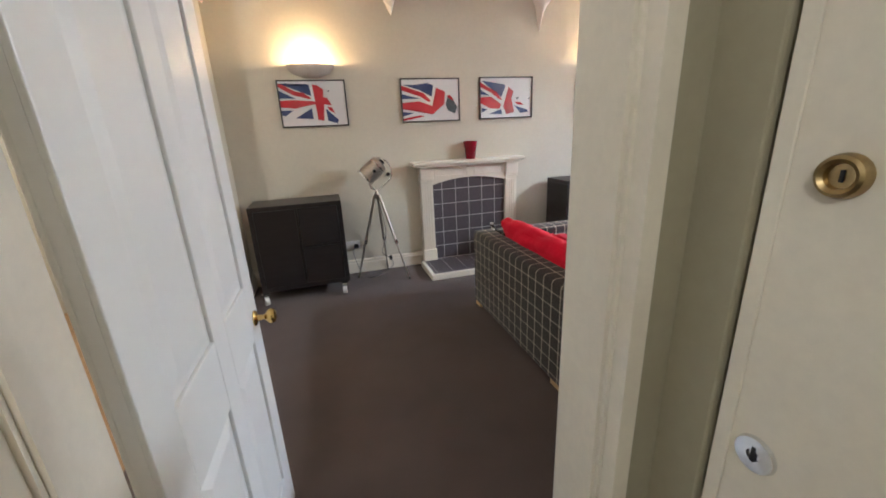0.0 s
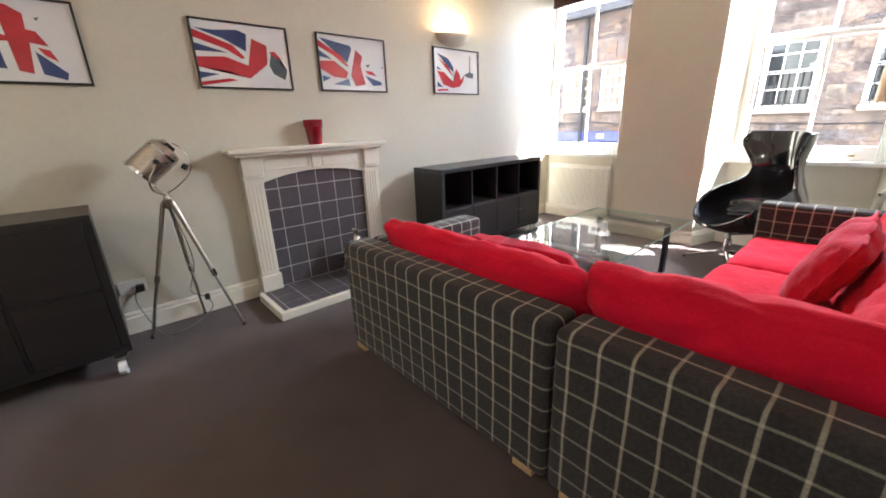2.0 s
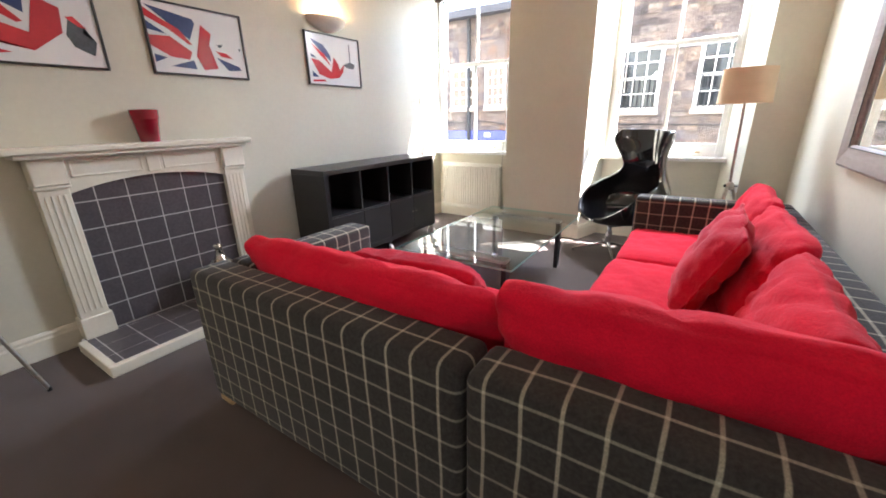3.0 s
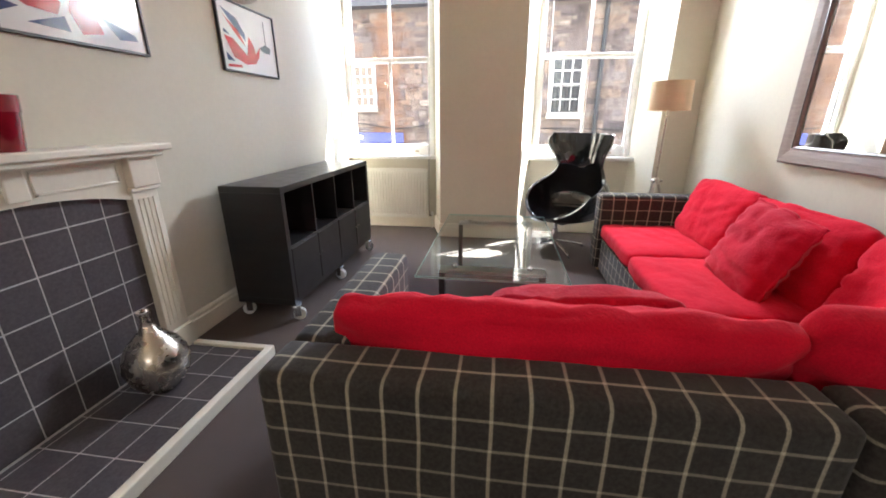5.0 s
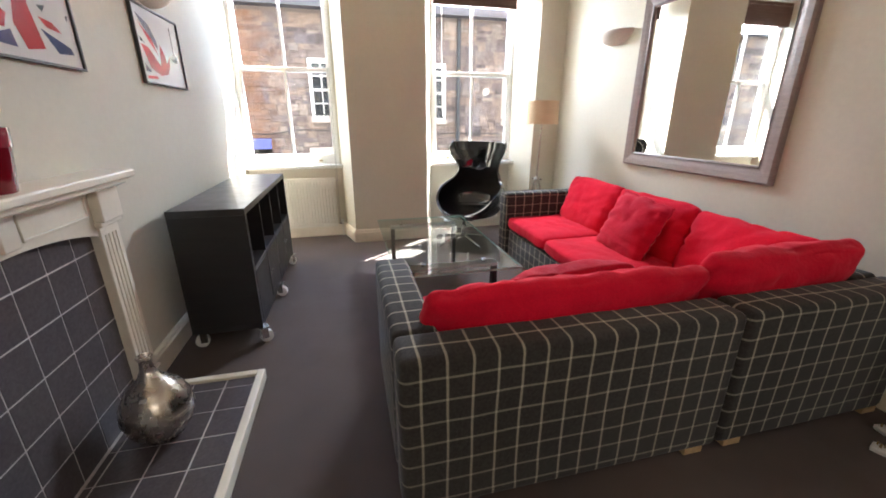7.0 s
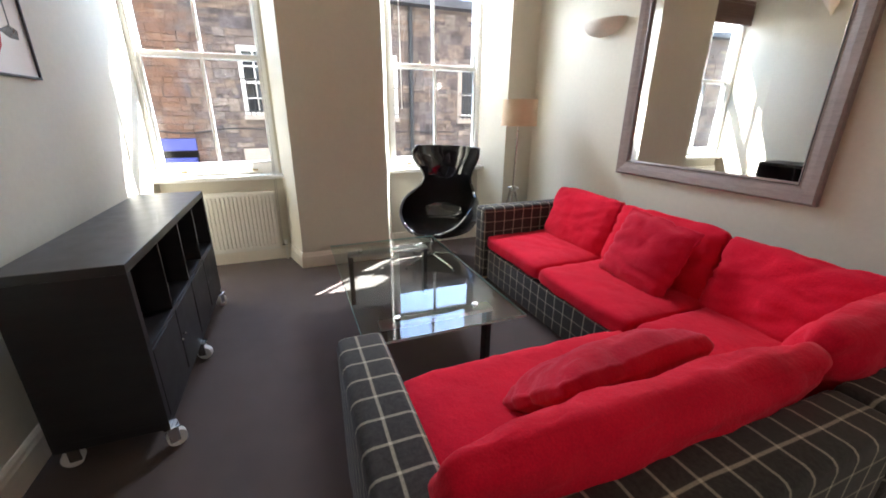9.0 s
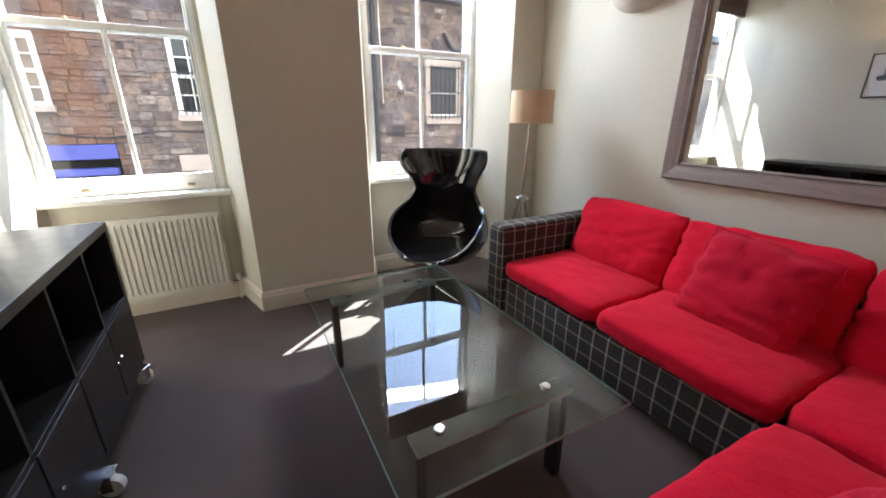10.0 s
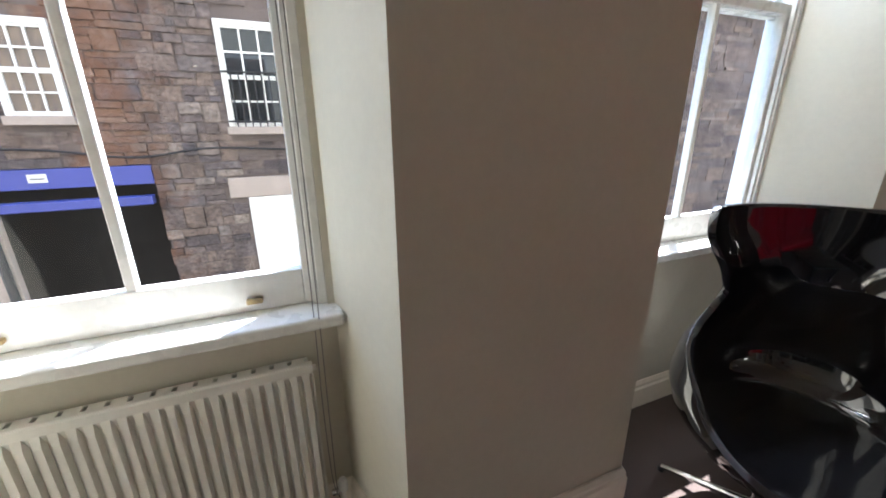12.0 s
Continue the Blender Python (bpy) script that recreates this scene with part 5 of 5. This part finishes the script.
# plugs left on the carpet by the sofa
for px, py, tu in ((1.81, 2.455, 20), (1.88, 2.30, 75)):
    t = thing("plug_adapter", (px, py, 0), "white plastic plug adapter lying on the carpet", "plug", "plugs on the carpet", tu)
    part("body", box((-0.026, -0.026, 0.001), (0.026, 0.026, 0.026), 0.007, 2), WHITE_PLASTIC, t)
    for q in (-0.011, 0.011):
        part("pin", box((q - 0.003, -0.01, 0.026), (q + 0.003, -0.004, 0.042), 0.001), OLD_BRASS, t)
    part("earth_pin", box((-0.004, 0.006, 0.026), (0.004, 0.011, 0.046), 0.001), OLD_BRASS, t)


# ---------------------------------------------------------------- the street outside
STREET, FACE = -1.70, 10.0
structure("ground", box((5.78, -60, STREET - 0.2), (80, 60, STREET)), ASPHALT, "grey asphalt of the narrow street")
structure("pavement", box((9.2, -20, STREET), (FACE + 0.05, 25, STREET + 0.12), 0.01), DRESSED, "stone pavement under the house opposite")
# unseen wall, height assumed: holds skylight off the facade opposite
bm = box((5.75, -8, STREET - 0.1), (5.80, 2.11, 11.0))
box((5.75, 5.81, STREET - 0.1), (5.80, 14, 11.0), bm=bm)
box((5.75, 2.11, 3.8), (5.80, 5.81, 11.0), bm=bm)
structure("wall_outer", bm, DRESSED, "unseen outer wall of this house, carried up to cut skylight on the street")

house = thing("stone_house", (FACE, 0, STREET), "old rubble-stone town house across the narrow street", "building")
HOLES = []   # y0, y1, z0, z1 of openings, world heights


def facade_window(y0, y1, z0, z1, bars, light=False):
    HOLES.append((y0 - 0.055, y1 + 0.055, z0 - 0.12, z1 + 0.06))
    zz0, zz1 = z0 - STREET, z1 - STREET
    bm = box((-0.055, y0 - 0.055, zz0 - 0.02), (0.003, y0, zz1 + 0.06), 0.006)
    box((-0.055, y1, zz0 - 0.02), (0.003, y1 + 0.055, zz1 + 0.06), 0.006, bm=bm)
    box((-0.055, y0, zz1), (0.003, y1, zz1 + 0.06), 0.006, bm=bm)
    w = part("window", bm, GLOSS_WHITE, house, "white painted sash window with small panes")
    part("sill", box((-0.09, y0 - 0.08, zz0 - 0.11), (0.003, y1 + 0.08, zz0 - 0.02), 0.008), DRESSED, w)
    part("pane", box((-0.006, y0, zz0 - 0.02), (0.002, y1, zz1)), CURTAIN if light else DARK_GLASS, w, "pane with a pale curtain close behind" if light else "")
    bm = bmesh.new()
    for i in range(4):
        yy = y0 + (y1 - y0) * i / 3
        box((-0.034, yy - 0.010, zz0 - 0.02), (-0.007, yy + 0.010, zz1), bm=bm)
    for i in range(5):
        zc = zz0 + (zz1 - zz0) * i / 4
        t = 0.024 if i in (0, 2, 4) else 0.010
        box((-0.036, y0, zc - t), (-0.008, y1, zc + t), bm=bm)
    part("glazing_bars", bm, GLOSS_WHITE, w)
    if bars:
        bm = bmesh.new()
        n = 7
        top = zz0 + (zz1 - zz0) * bars
        for i in range(n):
            yy = y0 + (y1 - y0) * (i + 0.5) / n
            rod((-0.065, yy, zz0 - 0.02), (-0.065, yy, top), 0.008, sides=8, bm=bm)
        for zc in (zz0 + 0.04, top):
            rod((-0.065, y0 - 0.05, zc), (-0.065, y1 + 0.05, zc), 0.010, sides=8, bm=bm)
        part("iron_bars", bm, IRON, w, "black iron window bars")


for y0, y1, z0, z1, bars in ((6.67, 7.08, 1.48, 2.30, 0), (4.55, 5.12, 1.36, 2.42, 0.55), (3.58, 4.20, 1.32, 2.40, 0.5), (2.36, 2.92, 1.32, 2.40, 0.5), 
                             (7.45, 8.00, 1.48, 2.30, 0), (8.7, 9.25, 1.48, 2.30, 0)):
    facade_window(y0, y1, z0, z1, bars, not bars)


def barred_window(y0, y1, z0, z1):
    """A dark recessed window in a stone surround behind a full-height iron grille."""
    HOLES.append((y0 - 0.10, y1 + 0.10, z0 - 0.14, z1 + 0.14))
    zz0, zz1 = z0 - STREET, z1 - STREET
    bm = box((-0.012, y0 - 0.10, zz0 - 0.005), (0.003, y0, zz1), 0.008)
    box((-0.012, y1, zz0 - 0.005), (0.003, y1 + 0.10, zz1), 0.008, bm=bm)
    box((-0.014, y0 - 0.10, zz1), (0.003, y1 + 0.10, zz1 + 0.14), 0.008, bm=bm)
    w = part("window", bm, DRESSED, house, "dark window in a dressed stone surround")
    part("sill", box((-0.06, y0 - 0.10, zz0 - 0.14), (0.003, y1 + 0.10, zz0 - 0.006), 0.008), DRESSED, w)
    part("pane", box((-0.004, y0, zz0), (0.0035, y1, zz1)), DARK_GLASS, w)
    bm = box((-0.010, y0, (zz0 + zz1) / 2 - 0.02), (-0.0045, y1, (zz0 + zz1) / 2 + 0.02))
    box((-0.010, y0, zz0), (-0.0045, y1, zz0 + 0.05), bm=bm)
    part("glazing_bars", bm, GLOSS_WHITE, w)
    bm = bmesh.new()
    for i in range(7):
        yy = y0 + (y1 - y0) * i / 6
        rod((-0.10, yy, zz0 - 0.05), (-0.10, yy, zz1 + 0.04), 0.010, sides=8, bm=bm)
    for f in (0.0, 0.5, 1.0):
        zc = zz0 + (zz1 - zz0) * f
        rod((-0.10, y0 - 0.05, zc), (-0.10, y1 + 0.05, zc), 0.013, sides=8, bm=bm)
        for yy in (y0 - 0.045, y1 + 0.045):
            rod((-0.10, yy, zc), (0.0, yy, zc), 0.010, sides=8, bm=bm)
    part("iron_grille", bm, IRON, w, "black iron window grille")


barred_window(0.27, 0.86, 1.32, 2.24)
barred_window(-0.78, -0.38, 1.34, 2.36)
# shopfront and doors at street level
HOLES.append((6.05, 9.40, STREET, 0.93))
HOLES.append((4.30, 5.30, 0.48, 0.74))
HOLES.append((4.40, 5.12, STREET, 0.48))
shop = part("shopfront", box((-0.03, 6.05, 0.72 - STREET), (0.08, 9.4, 0.93 - STREET), 0.006), BLUE_PAINT, house, "blue painted fascia")
part("awning_rail", box((-0.16, 6.07, 0.50 - STREET), (-0.02, 7.55, 0.60 - STREET), 0.01), BLUE_PAINT, shop)
part("shop_sign", box((-0.036, 6.98, 0.79 - STREET), (-0.031, 7.14, 0.88 - STREET)), WHITE_PLASTIC, shop, "small white sign with a line of writing")
part("sign_line", box((-0.038, 7.00, 0.825 - STREET), (-0.0362, 7.12, 0.835 - STREET)), BLACK_PLASTIC, shop)
part("shop_door", box((0.0, 7.75, 0.0), (0.06, 8.75, 0.70 - STREET), 0.004), BLUE_PAINT, shop, "blue painted door")
part("post", box((-0.02, 7.50, 0.0), (0.08, 7.72, 0.72 - STREET), 0.01), DRESSED, shop)
# plain room behind the shopfront, its shade put into the wall colour
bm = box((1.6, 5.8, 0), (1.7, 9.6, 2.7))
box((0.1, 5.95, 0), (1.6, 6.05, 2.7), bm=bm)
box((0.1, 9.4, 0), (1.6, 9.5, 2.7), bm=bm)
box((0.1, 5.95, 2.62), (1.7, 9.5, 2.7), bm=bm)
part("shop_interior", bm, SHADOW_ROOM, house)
part("white_door", box((-0.014, 4.42, 0.0), (0.003, 5.10, 0.48 - STREET), 0.004), GLOSS_WHITE, house, "plain white side door")
part("lintel", box((-0.026, 4.30, 0.485 - STREET), (0.003, 5.30, 0.735 - STREET), 0.01), DRESSED, house, "pale dressed stone lintel")
for yy in (2.02, 7.55, -0.04, -1.55):
    p = part("drainpipe", rod((-0.07, yy, 0.1), (-0.07, yy, 5.03), 0.042), IRON, house, "dark cast-iron drainpipe")
    for zz in (1.0, 2.9, 4.8):
        part("pipe_collar", rod((-0.07, yy, zz), (-0.07, yy, zz + 0.06), 0.055), IRON, p)
elbow = part("branch_pipe", tube([(-0.07, 0.60, 2.85 - STREET), (-0.07, 0.42, 2.60 - STREET), (-0.07, 0.20, 2.48 - STREET), (-0.07, -0.03, 2.30 - STREET)], 0.036, 10, 6), IRON, house, "dark branch pipe", smooth=True)
part("tag", box((-0.125, -0.09, 0.95 - STREET), (-0.113, 0.01, 1.06 - STREET), 0.003), YELLOW_TAG, house, "small yellow tag on the drainpipe")
part("cable", tube([(-0.03, 9.5, 1.05 - STREET), (-0.03, 7.3, 1.14 - STREET), (-0.03, 6.2, 1.02 - STREET), (-0.03, 5.4, 1.10 - STREET), (-0.03, 4.2, 1.05 - STREET), (-0.03, 1.0, 1.0 - STREET)], 0.012, 6, 8), IRON, house)
part("wall_core", box((0.004, -9, 0), (0.10, 6.03, 5.05)), MORTAR, house, "lime mortar between the stones")
part("wall_core", box((0.004, 6.03, 0.94 - STREET), (0.10, 14, 5.05)), MORTAR, house)
part("wall_core", box((0.004, 9.41, 0), (0.10, 14, 0.94 - STREET)), MORTAR, house)
part("roof", prism([(-0.25, -9), (4.5, -9), (4.5, 14), (-0.25, 14)], 5.05, 5.2), SLATES, house, "grey slate roof edge")


# ---------------------------------------------------------------- tiles and stones, piece by piece
def unit_mesh(name, material, bevel, wobble, seed):
    bm = bmesh.new()
    bmesh.ops.create_cube(bm, size=1.0)
    bmesh.ops.bevel(bm, geom=[e for e in bm.edges], offset=bevel, segments=1, affect="EDGES")
    for v in bm.verts:
        v.co += Vector([noise.noise(v.co * 3 + Vector((seed * 9 + k * 4, seed, k))) * wobble for k in range(3)])
    me = bpy.data.meshes.new(name)
    bmesh.ops.recalc_face_normals(bm, faces=bm.faces)
    bm.to_mesh(me)
    bm.free()
    me.materials.append(material)
    return me


tile_me = unit_mesh("tile", SLATE, 0.012, 0.0, 1)


def tile(parent, cx, cy, cz, sx, sy, sz):
    ob = new("tile", tile_me)
    ob.parent = parent
    ob.matrix_basis = Matrix.Translation((cx, cy, cz)) @ Matrix.Diagonal((sx, sy, sz, 1))


def rows_of(first, pitch, lo, hi):
    """The stretches between joints that lie within lo and hi."""
    k = 0
    while first + k * pitch < hi:
        a, b = max(first + k * pitch, lo), min(first + (k + 1) * pitch, hi)
        if b - a > 0.012:
            yield a, b
        k += 1


JOINT = 0.0065
for c, d in rows_of(0.040, 0.155, 0.048, 0.953):
    for a, b in rows_of(1.758, 0.1525, 1.945, 2.795):
        tile(fp, (a + b) / 2, 5.5632, (c + d) / 2, b - a - JOINT, 0.006, d - c - JOINT)
for c, d in rows_of(5.062, 0.153, 5.078, 5.553):
    for a, b in rows_of(1.69, 0.1625, 1.812, 2.895):
        tile(hearth, (a + b) / 2, (c + d) / 2, 0.0446, b - a - JOINT, d - c - JOINT, 0.006)

stone_mes = [unit_mesh("stone", STONE, 0.06, 0.07, k) for k in range(6)]
rng = random.Random(11)
far = bmesh.new()
count = 0


def lay_stone(a, ww, z0, hh):
    """One stone of the rubble wall: the nearest ones as pieces of their own, the others joined."""
    global count
    cuts = [q for q in HOLES if a + ww > q[0] + 0.001 and a < q[1] - 0.001 and z0 + hh > q[2] and z0 < q[3]]
    if len(cuts) > 1:
        return
    if cuts:
        q = cuts[0]
        if q[0] - a > 0.05:
            lay_stone(a, q[0] - a, z0, hh)
        if a + ww - q[1] > 0.05:
            lay_stone(q[1], a + ww - q[1], z0, hh)
        return
    depth = rng.uniform(0.05, 0.095)
    m = Matrix.Translation((depth / 2 - rng.uniform(0.0, 0.032), a + ww / 2, z0 + hh / 2 - STREET)) @ Matrix.Rotation(rng.uniform(-0.03, 0.03), 4, "X") @ Matrix.Diagonal((depth, ww - 0.007, hh - 0.007, 1))
    if 4.9 < a < 6.5 and -0.2 < z0 < 2.6 and count < 300:
        ob = new("stone", stone_mes[count % 6])
        ob.parent = house
        ob.matrix_basis = m
        count += 1
        return
    k = 0.07
    vs = [far.verts.new(m @ Vector((sx * (0.5 if ex else 0.5 - k), sy * (0.5 - (k if ex else 0)), sz * (0.5 - (k if ex else 0)) + 0.05 * noise.noise(Vector((a * 7, z0 * 5, sy * 3 + sz)))))) for ex, sx in ((1, 1), (0, -1)) for sy, sz in ((-1, -1), (1, -1), (1, 1), (-1, 1))]
    lo, hi = vs[:4], vs[4:]
    far.faces.new((hi[3], hi[2], hi[1], hi[0]))
    for i in range(4):
        far.faces.new((lo[i], lo[(i + 1) % 4], hi[(i + 1) % 4], hi[i]))


z = STREET
while z < 3.2:
    h = rng.uniform(0.14, 0.27)
    y = -8.8
    while y < 13.8:
        w = rng.uniform(0.16, 0.44) if -1 < y < 9 else rng.uniform(0.4, 0.9)
        kind = rng.random()
        if kind < 0.30:
            lay_stone(y, w, z, h)
        else:
            # snecked: two or three thin beds beside one another in the course
            beds = [0.0, rng.uniform(0.35, 0.65), 1.0] if kind < 0.78 or h < 0.18 else [0.0, rng.uniform(0.25, 0.4), rng.uniform(0.58, 0.75), 1.0]
            for b0, b1 in zip(beds, beds[1:]):
                cut = rng.uniform(0.3, 0.7) if w > 0.24 and rng.random() < 0.55 else 1.0
                lay_stone(y, w * cut, z + h * b0, h * (b1 - b0))
                if cut < 1.0:
                    lay_stone(y + w * cut, w * (1 - cut), z + h * b0, h * (b1 - b0))
        y += w
    z += h
me = bpy.data.meshes.new("stonework")
bmesh.ops.recalc_face_normals(far, faces=far.faces)
far.to_mesh(me)
far.free()
me.materials.append(STONE)
ob = new("stonework", me)
ob.parent = house
tagged(ob, kind="stuff")
